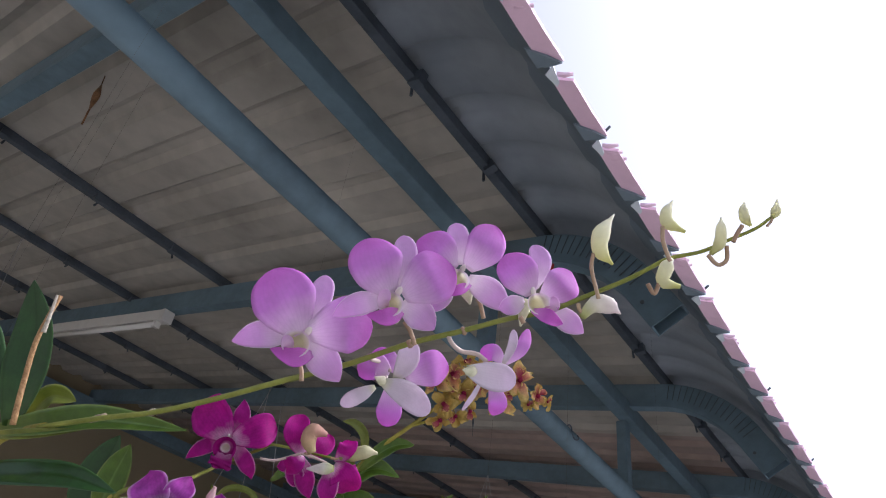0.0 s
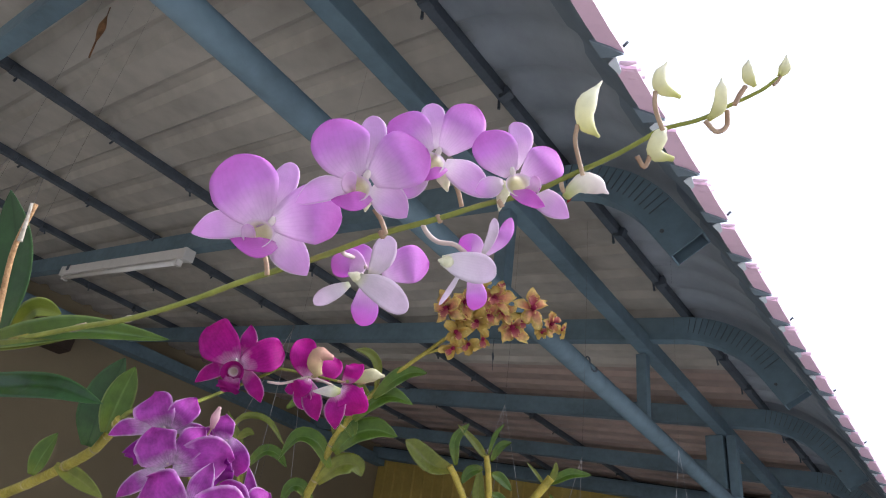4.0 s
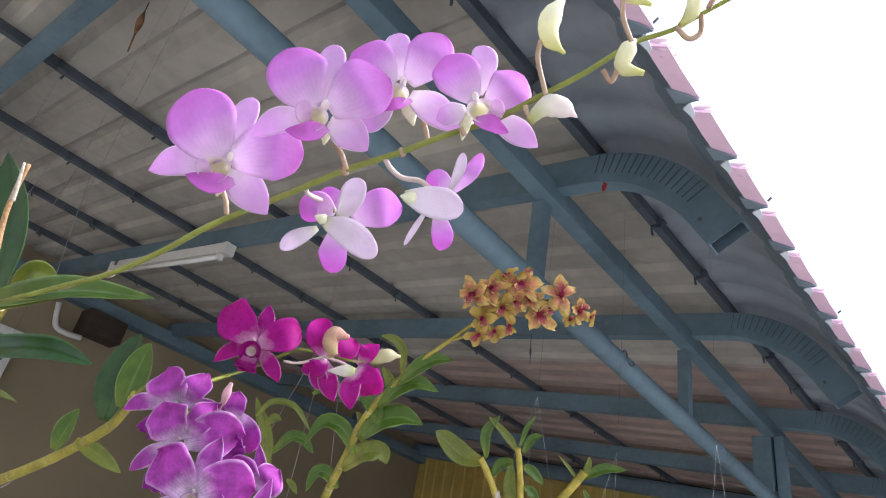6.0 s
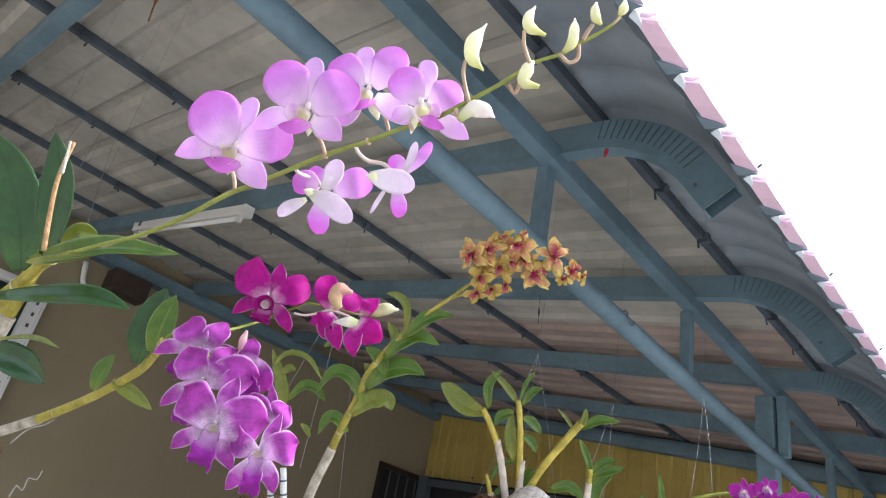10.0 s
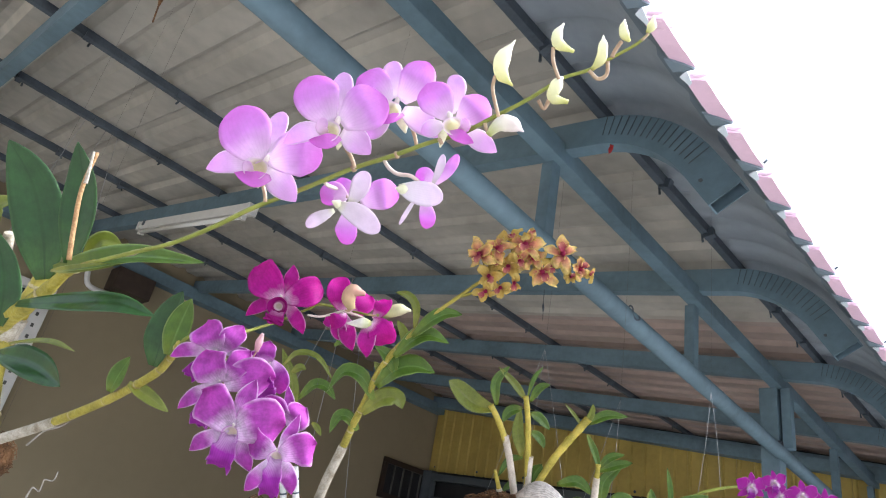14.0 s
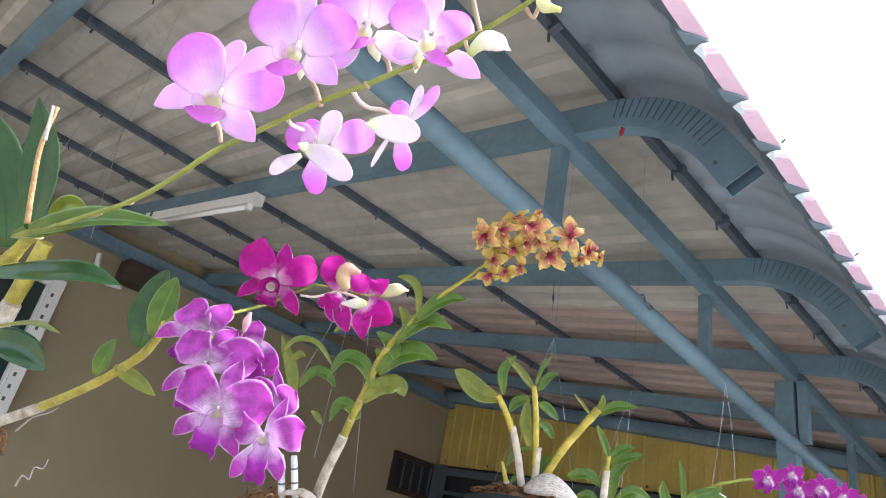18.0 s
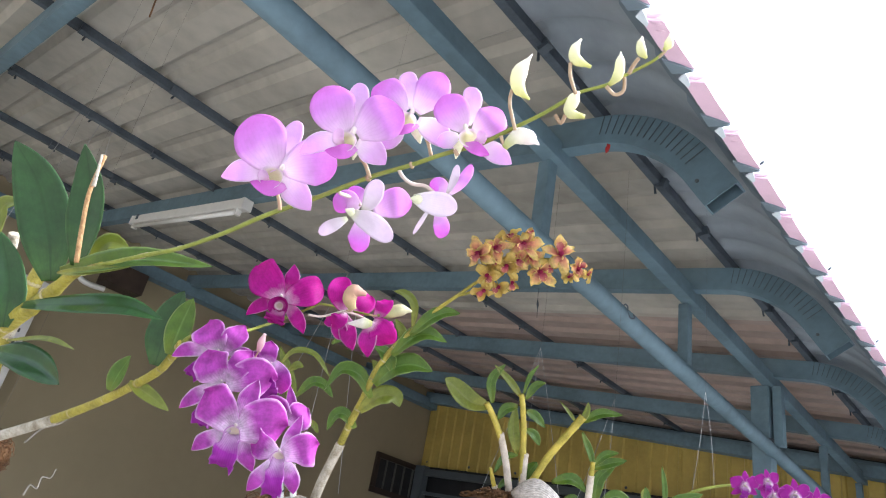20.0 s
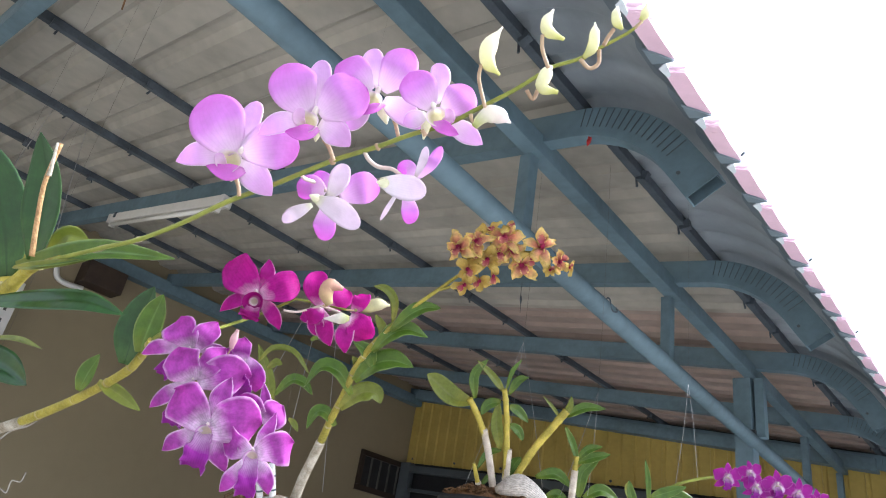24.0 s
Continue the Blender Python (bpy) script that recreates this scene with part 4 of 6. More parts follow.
f2 = flower(orchid_a, "lilac", (-0.2578, 0.1743, 1.8193), [
    ("petal", [(-0.2588, 0.1718, 1.8218), (-0.2596, 0.1600, 1.8308), (-0.2643, 0.1538, 1.8459)], 0.0271),
    ("petal", [(-0.2536, 0.1766, 1.8218), (-0.2402, 0.1785, 1.8301), (-0.2328, 0.1859, 1.8417)], 0.0271),
    ("dorsal", [(-0.2566, 0.1747, 1.8255), (-0.2501, 0.1689, 1.8380), (-0.2508, 0.1656, 1.8521)], 0.0126),
    ("sepal", [(-0.2624, 0.1733, 1.8194), (-0.2722, 0.1655, 1.8150), (-0.2844, 0.1616, 1.8089)], 0.0120),
    ("sepal", [(-0.2561, 0.1794, 1.8191), (-0.2493, 0.1865, 1.8155), (-0.2459, 0.1958, 1.8113)], 0.0157),
    ("lip", [(-0.2546, 0.1790, 1.8144), (-0.2574, 0.1723, 1.8080), (-0.2657, 0.1663, 1.8078)], 0.0088),
    ("lobe", [(-0.2598, 0.1726, 1.8141), (-0.2580, 0.1671, 1.8149), (-0.2541, 0.1648, 1.8188)], 0.0069)], size=0.052)
f3 = flower(orchid_a, "lilac", (-0.2347, 0.1952, 1.8406), [
    ("petal", [(-0.2362, 0.1922, 1.8430), (-0.2390, 0.1812, 1.8480), (-0.2490, 0.1751, 1.8558)], 0.0213),
    ("petal", [(-0.2306, 0.1963, 1.8447), (-0.2199, 0.1945, 1.8547), (-0.2165, 0.1960, 1.8698)], 0.0206),
    ("dorsal", [(-0.2339, 0.1948, 1.8474), (-0.2318, 0.1873, 1.8565), (-0.2334, 0.1847, 1.8684)], 0.0122),
    ("sepal", [(-0.2323, 0.2001, 1.8417), (-0.2239, 0.2101, 1.8361), (-0.2181, 0.2218, 1.8318)], 0.0148),
    ("sepal", [(-0.2391, 0.1958, 1.8386), (-0.2459, 0.1945, 1.8287), (-0.2535, 0.1930, 1.8254)], 0.0122),
    ("lip", [(-0.2302, 0.1999, 1.8374), (-0.2326, 0.1937, 1.8305), (-0.2406, 0.1900, 1.8275)], 0.0055)], size=0.046)
f4 = flower(orchid_a, "lilac", (-0.1956, 0.2061, 1.8228), [
    ("petal", [(-0.1965, 0.2036, 1.8251), (-0.1980, 0.1935, 1.8311), (-0.2039, 0.1888, 1.8417)], 0.0199),
    ("petal", [(-0.1926, 0.2077, 1.8244), (-0.1832, 0.2084, 1.8294), (-0.1791, 0.2137, 1.8391)], 0.0181),
    ("dorsal", [(-0.1957, 0.2051, 1.8290), (-0.1906, 0.1997, 1.8392), (-0.1923, 0.1974, 1.8499)], 0.0109),
    ("sepal", [(-0.1923, 0.2132, 1.8214), (-0.1857, 0.2208, 1.8169), (-0.1807, 0.2303, 1.8145)], 0.0115),
    ("sepal", [(-0.2007, 0.2046, 1.8228), (-0.2061, 0.2006, 1.8188), (-0.2118, 0.1992, 1.8176)], 0.0097),
    ("lip", [(-0.1972, 0.2065, 1.8176), (-0.1893, 0.2090, 1.8129), (-0.1853, 0.2150, 1.8119)], 0.0075),
    ("lobe", [(-0.1920, 0.2095, 1.8179), (-0.1869, 0.2075, 1.8184), (-0.1855, 0.2038, 1.8211)], 0.0060)], size=0.044)
spur(f1, (-0.3098, 0.1702, 1.7991), (-0.3136, 0.1715, 1.7919), 0.0027)
spur(f2, (-0.2587, 0.1808, 1.8186), (-0.2611, 0.1836, 1.8111), 0.0029)
spur(f3, (-0.2352, 0.2020, 1.8401), (-0.2347, 0.2084, 1.8313), 0.0039)
spur(f4, (-0.2010, 0.2064, 1.8250), (-0.2055, 0.2105, 1.8126), 0.0034)
part("pedicel", tube_bm(spline([(-0.3128, 0.1728, 1.7961), (-0.3125, 0.1763, 1.7913), (-0.3132, 0.1790, 1.7864)], 8), 0.0012, 8), M_PEDICEL, orchid_a)
part("pedicel", tube_bm(spline([(-0.2589, 0.1869, 1.8142), (-0.2573, 0.1912, 1.8102), (-0.2567, 0.1955, 1.8047)], 8), 0.0012, 8), M_PEDICEL, orchid_a)
part("pedicel", tube_bm(spline([(-0.2305, 0.2057, 1.8361), (-0.2295, 0.2101, 1.8308), (-0.2294, 0.2142, 1.8247)], 8), 0.0012, 8), M_PEDICEL, orchid_a)
part("pedicel", tube_bm(spline([(-0.2030, 0.2091, 1.8131), (-0.2034, 0.2077, 1.8146), (-0.2039, 0.2066, 1.8155)], 8), 0.0012, 8), M_PEDICEL, orchid_a)
w1 = flower(orchid_a, "white", (-0.2947, 0.2221, 1.8063), [
    ("sepal", [(-0.2881, 0.2224, 1.8039), (-0.2807, 0.2209, 1.8136), (-0.2785, 0.2194, 1.8246)], 0.0125),
    ("sepal", [(-0.2907, 0.2153, 1.7996), (-0.2808, 0.2258, 1.7950), (-0.2746, 0.2394, 1.7890)], 0.0143),
    ("sepal", [(-0.2987, 0.2191, 1.7997), (-0.3063, 0.2146, 1.7931), (-0.3157, 0.2126, 1.7885)], 0.0087),
    ("petal", [(-0.2866, 0.2290, 1.8074), (-0.2734, 0.2322, 1.8125), (-0.2677, 0.2422, 1.8196)], 0.0198),
    ("petal", [(-0.2934, 0.2224, 1.8078), (-0.2965, 0.2131, 1.8089), (-0.3080, 0.2143, 1.8051)], 0.0149),
    ("petal", [(-0.2917, 0.2287, 1.8119), (-0.2935, 0.2192, 1.8152), (-0.3040, 0.2159, 1.8195)], 0.0121),
    ("petal", [(-0.2938, 0.2253, 1.8029), (-0.2938, 0.2284, 1.7898), (-0.3012, 0.2353, 1.7832)], 0.0142)], size=0.045, column=False)
w2 = flower(orchid_a, "white", (-0.2288, 0.2291, 1.8034), [
    ("sepal", [(-0.2376, 0.2149, 1.7971), (-0.2271, 0.2238, 1.7959), (-0.2190, 0.2341, 1.7969)], 0.0143),
    ("sepal", [(-0.2247, 0.2289, 1.8044), (-0.2189, 0.2267, 1.8131), (-0.2174, 0.2256, 1.8221)], 0.0051),
    ("petal", [(-0.2250, 0.2311, 1.8059), (-0.2154, 0.2302, 1.8127), (-0.2125, 0.2330, 1.8255)], 0.0071),
    ("petal", [(-0.2270, 0.2339, 1.8090), (-0.2292, 0.2256, 1.8107), (-0.2377, 0.2268, 1.8099)], 0.0091),
    ("petal", [(-0.2314, 0.2308, 1.7974), (-0.2294, 0.2342, 1.7874), (-0.2347, 0.2409, 1.7829)], 0.0097),
    ("sepal", [(-0.2354, 0.2289, 1.7996), (-0.2408, 0.2287, 1.7901), (-0.2476, 0.2304, 1.7831)], 0.0028)], size=0.042, column=False)
spur(w1, (-0.2899, 0.2174, 1.7998), (-0.2942, 0.2122, 1.8015), 0.0031, M_SPUR)
spur(w2, (-0.2334, 0.2190, 1.7969), (-0.2388, 0.2139, 1.7969), 0.0032, M_SPUR)
part("pedicel", tube_bm(spline([(-0.2926, 0.2222, 1.8091), (-0.2936, 0.2190, 1.8125), (-0.2944, 0.2123, 1.8112), (-0.2907, 0.2032, 1.8070), (-0.2866, 0.1980, 1.8051)], 12), 0.0012, 8), M_PALE_PED, w1)
part("pedicel", tube_bm(spline([(-0.2318, 0.2249, 1.8055), (-0.2352, 0.2200, 1.8081), (-0.2410, 0.2147, 1.8080), (-0.2429, 0.2086, 1.8094), (-0.2434, 0.2044, 1.8123)], 14), 0.0012, 8), M_PALE_PED, w2)
bud(orchid_a, [(-0.1556, 0.2049, 1.8317), (-0.1590, 0.1987, 1.8363), (-0.1572, 0.1955, 1.8434), (-0.1504, 0.1954, 1.8531)], [0.0006, 0.0037, 0.0043, 0.0003], P_CREAM, [(-0.1618, 0.1971, 1.8348), (-0.1639, 0.1996, 1.8280), (-0.1639, 0.2074, 1.8164)], "cream-yellow closed bud", ped_r=0.0010)
bud(orchid_a, [(-0.1228, 0.2089, 1.8432), (-0.1281, 0.2025, 1.8454), (-0.1277, 0.2000, 1.8497), (-0.1243, 0.1996, 1.8550)], [0.0008, 0.0030, 0.0027, 0.0005], P_CREAM, [(-0.1305, 0.2016, 1.8435), (-0.1317, 0.2047, 1.8372), (-0.1310, 0.2103, 1.8299)], ped_r=0.0010)
bud(orchid_a, [(-0.1137, 0.2124, 1.8304), (-0.1096, 0.2129, 1.8354), (-0.1077, 0.2107, 1.8412), (-0.1066, 0.2085, 1.8459)], [0.0011, 0.0027, 0.0024, 0.0003], P_CREAM, [(-0.1073, 0.2153, 1.8349), (-0.1087, 0.2178, 1.8292), (-0.1124, 0.2161, 1.8266), (-0.1150, 0.2117, 1.8297)], ped_r=0.0010)
bud(orchid_a, [(-0.1304, 0.2196, 1.8220), (-0.1360, 0.2139, 1.8227), (-0.1332, 0.2123, 1.8289), (-0.1305, 0.2123, 1.8327)], [0.0011, 0.0030, 0.0033, 0.0008], P_CREAM, [(-0.1374, 0.2131, 1.8219), (-0.1403, 0.2136, 1.8171), (-0.1418, 0.2099, 1.8205)], ped_r=0.0010)
bud(orchid_a, [(-0.1751, 0.2145, 1.8133), (-0.1717, 0.2149, 1.8174), (-0.1677, 0.2167, 1.8203), (-0.1638, 0.2204, 1.8201), (-0.1603, 0.2252, 1.8178)], [0.0018, 0.0029, 0.0047, 0.0041, 0.0003], P_WHITE_BUD, [(-0.1744, 0.2143, 1.8144), (-0.1754, 0.2122, 1.8162), (-0.1754, 0.2106, 1.8187)], "plump white bud about to open", ped_r=0.0010)
bud(orchid_a, [(-0.0962, 0.2155, 1.8426), (-0.0975, 0.2126, 1.8450), (-0.0973, 0.2106, 1.8482), (-0.0961, 0.2095, 1.8516)], [0.0008, 0.0024, 0.0021, 0.0005], P_CREAM, [(-0.0992, 0.2130, 1.8419), (-0.1019, 0.2130, 1.8382), (-0.1041, 0.2134, 1.8346)], ped_r=0.0010)
bud(orchid_a, [(-0.0874, 0.2157, 1.8441), (-0.0852, 0.2156, 1.8472), (-0.0836, 0.2140, 1.8520)], [0.0010, 0.0023, 0.0005], P_CREAM, [(-0.0900, 0.2158, 1.8405), (-0.0880, 0.2161, 1.8427), (-0.0869, 0.2158, 1.8447)], ped_r=0.0006)
stem("cane", [(-0.7773, 0.1806, 1.7452), (-0.7404, 0.1864, 1.7624), (-0.7027, 0.1884, 1.7736), (-0.6633, 0.1895, 1.7886), (-0.6294, 0.1885, 1.7990), (-0.5804, 0.1907, 1.8001)], 0.0107, 0.0029, M_CANE, orchid_a, "thick yellow-green cane", knots=0.10)
nodes([(-0.7773, 0.1806, 1.7452), (-0.7404, 0.1864, 1.7624), (-0.7027, 0.1884, 1.7736), (-0.6633, 0.1895, 1.7886), (-0.6294, 0.1885, 1.7990), (-0.5804, 0.1907, 1.8001)], 0.0107, 0.0039, 3, orchid_a, 0)
stem("shoot", [(-0.7797, 0.1742, 1.7908), (-0.7622, 0.1673, 1.8124), (-0.7462, 0.1609, 1.8314), (-0.7344, 0.1546, 1.8444)], 0.0062, 0.0050, M_SHEATH, orchid_a, "pale side shoot")
stem("dry_stalk", [(-0.5884, 0.1727, 1.7953), (-0.5815, 0.1642, 1.8176), (-0.5721, 0.1542, 1.8455), (-0.5639, 0.1500, 1.8632), (-0.5544, 0.1473, 1.8804)], 0.0022, 0.0016, M_DRY, orchid_a, "broken dry tan flower stalk")
stem("dry_stalk", [(-0.5623, 0.1513, 1.8534), (-0.5586, 0.1489, 1.8621), (-0.5521, 0.1439, 1.8785)], 0.0019, 0.0009, M_SHEATH, orchid_a)
LG, LD, LO = [P_LEAF, P_LEAF_OLIVE], [P_LEAF_DARK, P_LEAF], [P_LEAF_OLIVE, P_LEAF_OLIVE]
leaf(orchid_a, [(-0.6620, 0.1822, 1.7935), (-0.6575, 0.1618, 1.8302), (-0.6575, 0.1341, 1.8715), (-0.6669, 0.1041, 1.9031)], 0.0492, (0.70, -0.62, -0.35), LD, fold=0.16, wave=0.01)
leaf(orchid_a, [(-0.6158, 0.1824, 1.8014), (-0.6053, 0.1700, 1.8346), (-0.5958, 0.1578, 1.8658), (-0.5922, 0.1388, 1.8991)], 0.0345, (0.55, -0.72, -0.40), LD, fold=0.22, wave=0.01)
leaf(orchid_a, [(-0.6346, 0.1762, 1.7973), (-0.5836, 0.1865, 1.8019), (-0.5334, 0.2044, 1.8067), (-0.4767, 0.2346, 1.8023)], 0.0219, (0.58, -0.74, 0.10), LG, fold=0.5, wave=0.015)
leaf(orchid_a, [(-0.6297, 0.1748, 1.7935), (-0.5923, 0.1840, 1.7935), (-0.5449, 0.2001, 1.7972)], 0.0079, (0.62, -0.70, -0.20), LO, fold=0.3, wave=0.0)
leaf(orchid_a, [(-0.6223, 0.1936, 1.8139), (-0.6077, 0.1954, 1.8316), (-0.5929, 0.2100, 1.8304)], 0.0182, (0.61, -0.70, 0.05), LO, wave=0.01)
leaf(orchid_a, [(-0.6897, 0.1771, 1.7704), (-0.6299, 0.2035, 1.7759), (-0.5825, 0.2224, 1.7754), (-0.5473, 0.2436, 1.7672)], 0.0227, (0.55, -0.76, 0.22), LD, fold=0.2, wave=0.015)
leaf(orchid_a, [(-0.726, 0.180, 1.753), (-0.718, 0.164, 1.794), (-0.729, 0.142, 1.839)], 0.0342, (0.82, -0.50, -0.28), LD)
leaf(orchid_a, [(-0.762, 0.149, 1.819), (-0.744, 0.135, 1.866), (-0.729, 0.143, 1.875)], 0.0201, (0.63, -0.76, -0.16), LO)

# ---- purple orchid with a long bare cane ----
orchid_b = thing("orchid_plant", "orchid with a hanging cluster of purple flowers with white throats", "orchid", "hanging orchids")
orchid_b.matrix_basis = HANG_C
stem("cane", [(-1.2934, 0.3617, 1.6804), (-1.1845, 0.3733, 1.7011), (-1.0434, 0.3812, 1.7268), (-0.9332, 0.3892, 1.7547), (-0.8242, 0.3833, 1.7792), (-0.7795, 0.3756, 1.7960), (-0.7532, 0.3685, 1.8092)], 0.0070, 0.0049, M_CANE, orchid_b, "bare yellow-green cane", knots=0.05)
nodes([(-1.2934, 0.3617, 1.6804), (-1.1845, 0.3733, 1.7011), (-1.0434, 0.3812, 1.7268), (-0.9332, 0.3892, 1.7547), (-0.8242, 0.3833, 1.7792), (-0.7795, 0.3756, 1.7960), (-0.7532, 0.3685, 1.8092)], 0.0070, 0.0049, 7, orchid_b, 0.2)
stem("sheath", [(-1.2910, 0.3610, 1.6802), (-1.1822, 0.3726, 1.7009), (-1.0602, 0.3804, 1.7228)], 0.0082, 0.0074, M_SHEATH, orchid_b, "whitish dry cane base")
leaf(orchid_b, [(-0.7933, 0.3644, 1.7822), (-0.7764, 0.3515, 1.8251), (-0.7497, 0.3471, 1.8689)], 0.0409, (0.50, -0.78, -0.37), LD, wave=0.02)
leaf(orchid_b, [(-0.7673, 0.3650, 1.7947), (-0.7513, 0.3578, 1.8278), (-0.7335, 0.3531, 1.8596)], 0.0309, (0.74, -0.58, -0.30), LG, wave=0.02)
leaf(orchid_b, [(-0.9124, 0.3756, 1.7587), (-0.9008, 0.3721, 1.7799), (-0.8827, 0.3727, 1.8045)], 0.0251, (0.47, -0.84, -0.28), LG, wave=0.02)
leaf(orchid_b, [(-0.8699, 0.3776, 1.7694), (-0.8534, 0.3996, 1.7594), (-0.8357, 0.4260, 1.7448)], 0.0188, (0.61, -0.79, 0.05), LO, wave=0.02)
stem("flower_stem", [(-0.7593, 0.3697, 1.8058), (-0.7447, 0.3710, 1.8173), (-0.7275, 0.3779, 1.8197), (-0.7126, 0.3992, 1.8087), (-0.6928, 0.4189, 1.7726), (-0.6737, 0.4473, 1.7340), (-0.6471, 0.4708, 1.7018)], 0.0026, 0.0018, M_STEM, orchid_b)
flower(orchid_b, "purple", (-0.6558, 0.4340, 1.8017), [
    ("petal", [(-0.6607, 0.4331, 1.7962), (-0.6512, 0.4225, 1.8095), (-0.6564, 0.4241, 1.8260)], 0.0240),
    ("petal", [(-0.6532, 0.4338, 1.8056), (-0.6445, 0.4433, 1.7878), (-0.6566, 0.4607, 1.7710)], 0.0253),
    ("lip", [(-0.6706, 0.4247, 1.7897), (-0.6541, 0.4317, 1.7762), (-0.6517, 0.4460, 1.7634)], 0.0290),
    ("sepal", [(-0.6604, 0.4352, 1.8038), (-0.6679, 0.4235, 1.8057), (-0.6824, 0.4154, 1.8080)], 0.0158),
    ("petal", [(-0.6664, 0.4308, 1.7916), (-0.6702, 0.4142, 1.7955), (-0.6839, 0.4129, 1.8044)], 0.0212)], size=0.050, column=False)
flower(orchid_b, "purple", (-0.6978, 0.3865, 1.8027), [
    ("petal", [(-0.7004, 0.3866, 1.7988), (-0.6950, 0.3709, 1.8144), (-0.7041, 0.3662, 1.8346)], 0.0401),
    ("petal", [(-0.6932, 0.3917, 1.8014), (-0.6754, 0.3878, 1.8164), (-0.6719, 0.3962, 1.8348)], 0.0286),
    ("sepal", [(-0.7071, 0.3854, 1.8016), (-0.7259, 0.3663, 1.7988), (-0.7488, 0.3586, 1.7888)], 0.0183),
    ("lip", [(-0.7294, 0.3932, 1.7951), (-0.7291, 0.3863, 1.7800), (-0.7386, 0.3861, 1.7722)], 0.0182),
    ("sepal", [(-0.6919, 0.3974, 1.8049), (-0.6770, 0.4072, 1.8059), (-0.6715, 0.4163, 1.8103)], 0.0143)], size=0.052, column=False)
flower(orchid_b, "purple", (-0.6230, 0.4526, 1.7399), [
    ("sepal", [(-0.6302, 0.4582, 1.7314), (-0.6189, 0.4515, 1.7522), (-0.6199, 0.4418, 1.7752)], 0.0163),
    ("petal", [(-0.6260, 0.4574, 1.7286), (-0.6075, 0.4551, 1.7428), (-0.6061, 0.4644, 1.7558)], 0.0327),
    ("petal", [(-0.6260, 0.4574, 1.7286), (-0.6272, 0.4375, 1.7418), (-0.6425, 0.4298, 1.7566)], 0.0411),
    ("sepal", [(-0.6273, 0.4570, 1.7374), (-0.6154, 0.4660, 1.7353), (-0.6119, 0.4769, 1.7339)], 0.0113)], size=0.050, column=False)
flower(orchid_b, "purple", (-0.6825, 0.3938, 1.7676), [
    ("petal", [(-0.6845, 0.3958, 1.7618), (-0.6819, 0.3774, 1.7778), (-0.6916, 0.3718, 1.7979)], 0.0450),
    ("petal", [(-0.6777, 0.3983, 1.7675), (-0.6581, 0.3948, 1.7850), (-0.6532, 0.4028, 1.8050)], 0.0278),
    ("sepal", [(-0.6958, 0.3939, 1.7590), (-0.7110, 0.3842, 1.7473), (-0.7324, 0.3812, 1.7320)], 0.0178),
    ("petal", [(-0.6760, 0.4040, 1.7614), (-0.6474, 0.4104, 1.7766), (-0.6358, 0.4355, 1.7805)], 0.0450),
    ("lip", [(-0.7142, 0.4124, 1.7511), (-0.7146, 0.4069, 1.7334), (-0.7222, 0.4126, 1.7194)], 0.0208),
    ("sepal", [(-0.6801, 0.3961, 1.7776), (-0.6715, 0.3944, 1.7871), (-0.6680, 0.3974, 1.7974)], 0.0127)], size=0.055, column=False)
flower(orchid_b, "purple", (-0.5998, 0.4378, 1.6966), [
    ("sepal", [(-0.5997, 0.4405, 1.7020), (-0.5859, 0.4386, 1.7194), (-0.5786, 0.4378, 1.7401)], 0.0154),
    ("petal", [(-0.5954, 0.4419, 1.6965), (-0.5736, 0.4471, 1.7051), (-0.5684, 0.4619, 1.7137)], 0.0376),
    ("sepal", [(-0.6111, 0.4390, 1.6884), (-0.6230, 0.4363, 1.6711), (-0.6391, 0.4372, 1.6567)], 0.0178),
    ("sepal", [(-0.5968, 0.4489, 1.6935), (-0.5954, 0.4581, 1.6770), (-0.5999, 0.4702, 1.6621)], 0.0201),
    ("lip", [(-0.5999, 0.4417, 1.6858), (-0.5973, 0.4395, 1.6693), (-0.6046, 0.4464, 1.6535)], 0.0223),
    ("petal", [(-0.6175, 0.4453, 1.6982), (-0.6217, 0.4278, 1.7045), (-0.6370, 0.4249, 1.7109)], 0.0320)], size=0.055)
flower(orchid_b, "purple", (-0.6501, 0.4088, 1.7151), [
    ("petal", [(-0.6505, 0.4065, 1.7182), (-0.6553, 0.3822, 1.7333), (-0.6736, 0.3714, 1.7480)], 0.0476),
    ("sepal", [(-0.6493, 0.4087, 1.7262), (-0.6331, 0.4049, 1.7496), (-0.6264, 0.4040, 1.7699)], 0.0231),
    ("petal", [(-0.6473, 0.4111, 1.7157), (-0.6181, 0.4219, 1.7258), (-0.6078, 0.4456, 1.7288)], 0.0584),
    ("sepal", [(-0.6615, 0.4053, 1.7142), (-0.6783, 0.3955, 1.7006), (-0.6975, 0.3925, 1.6880)], 0.0195),
    ("sepal", [(-0.6502, 0.4177, 1.7115), (-0.6469, 0.4294, 1.6938), (-0.6481, 0.4451, 1.6783)], 0.0219),
    ("lip", [(-0.6523, 0.4120, 1.7026), (-0.6506, 0.4078, 1.6871), (-0.6593, 0.4112, 1.6747)], 0.0289)], size=0.062)
bud(orchid_b, [(-0.6532, 0.4104, 1.8065), (-0.6490, 0.4078, 1.8161), (-0.6439, 0.4060, 1.8260)], [0.0026, 0.0045, 0.0019], petal_mat("pink_bud", (0.6, 0.4, 0.4), (0.7, 0.45, 0.5), (0.7, 0.5, 0.5)), [(-0.6525, 0.4102, 1.8077), (-0.6572, 0.4108, 1.8002), (-0.6632, 0.4097, 1.7934)], "small pink bud", ped_r=0.0010)

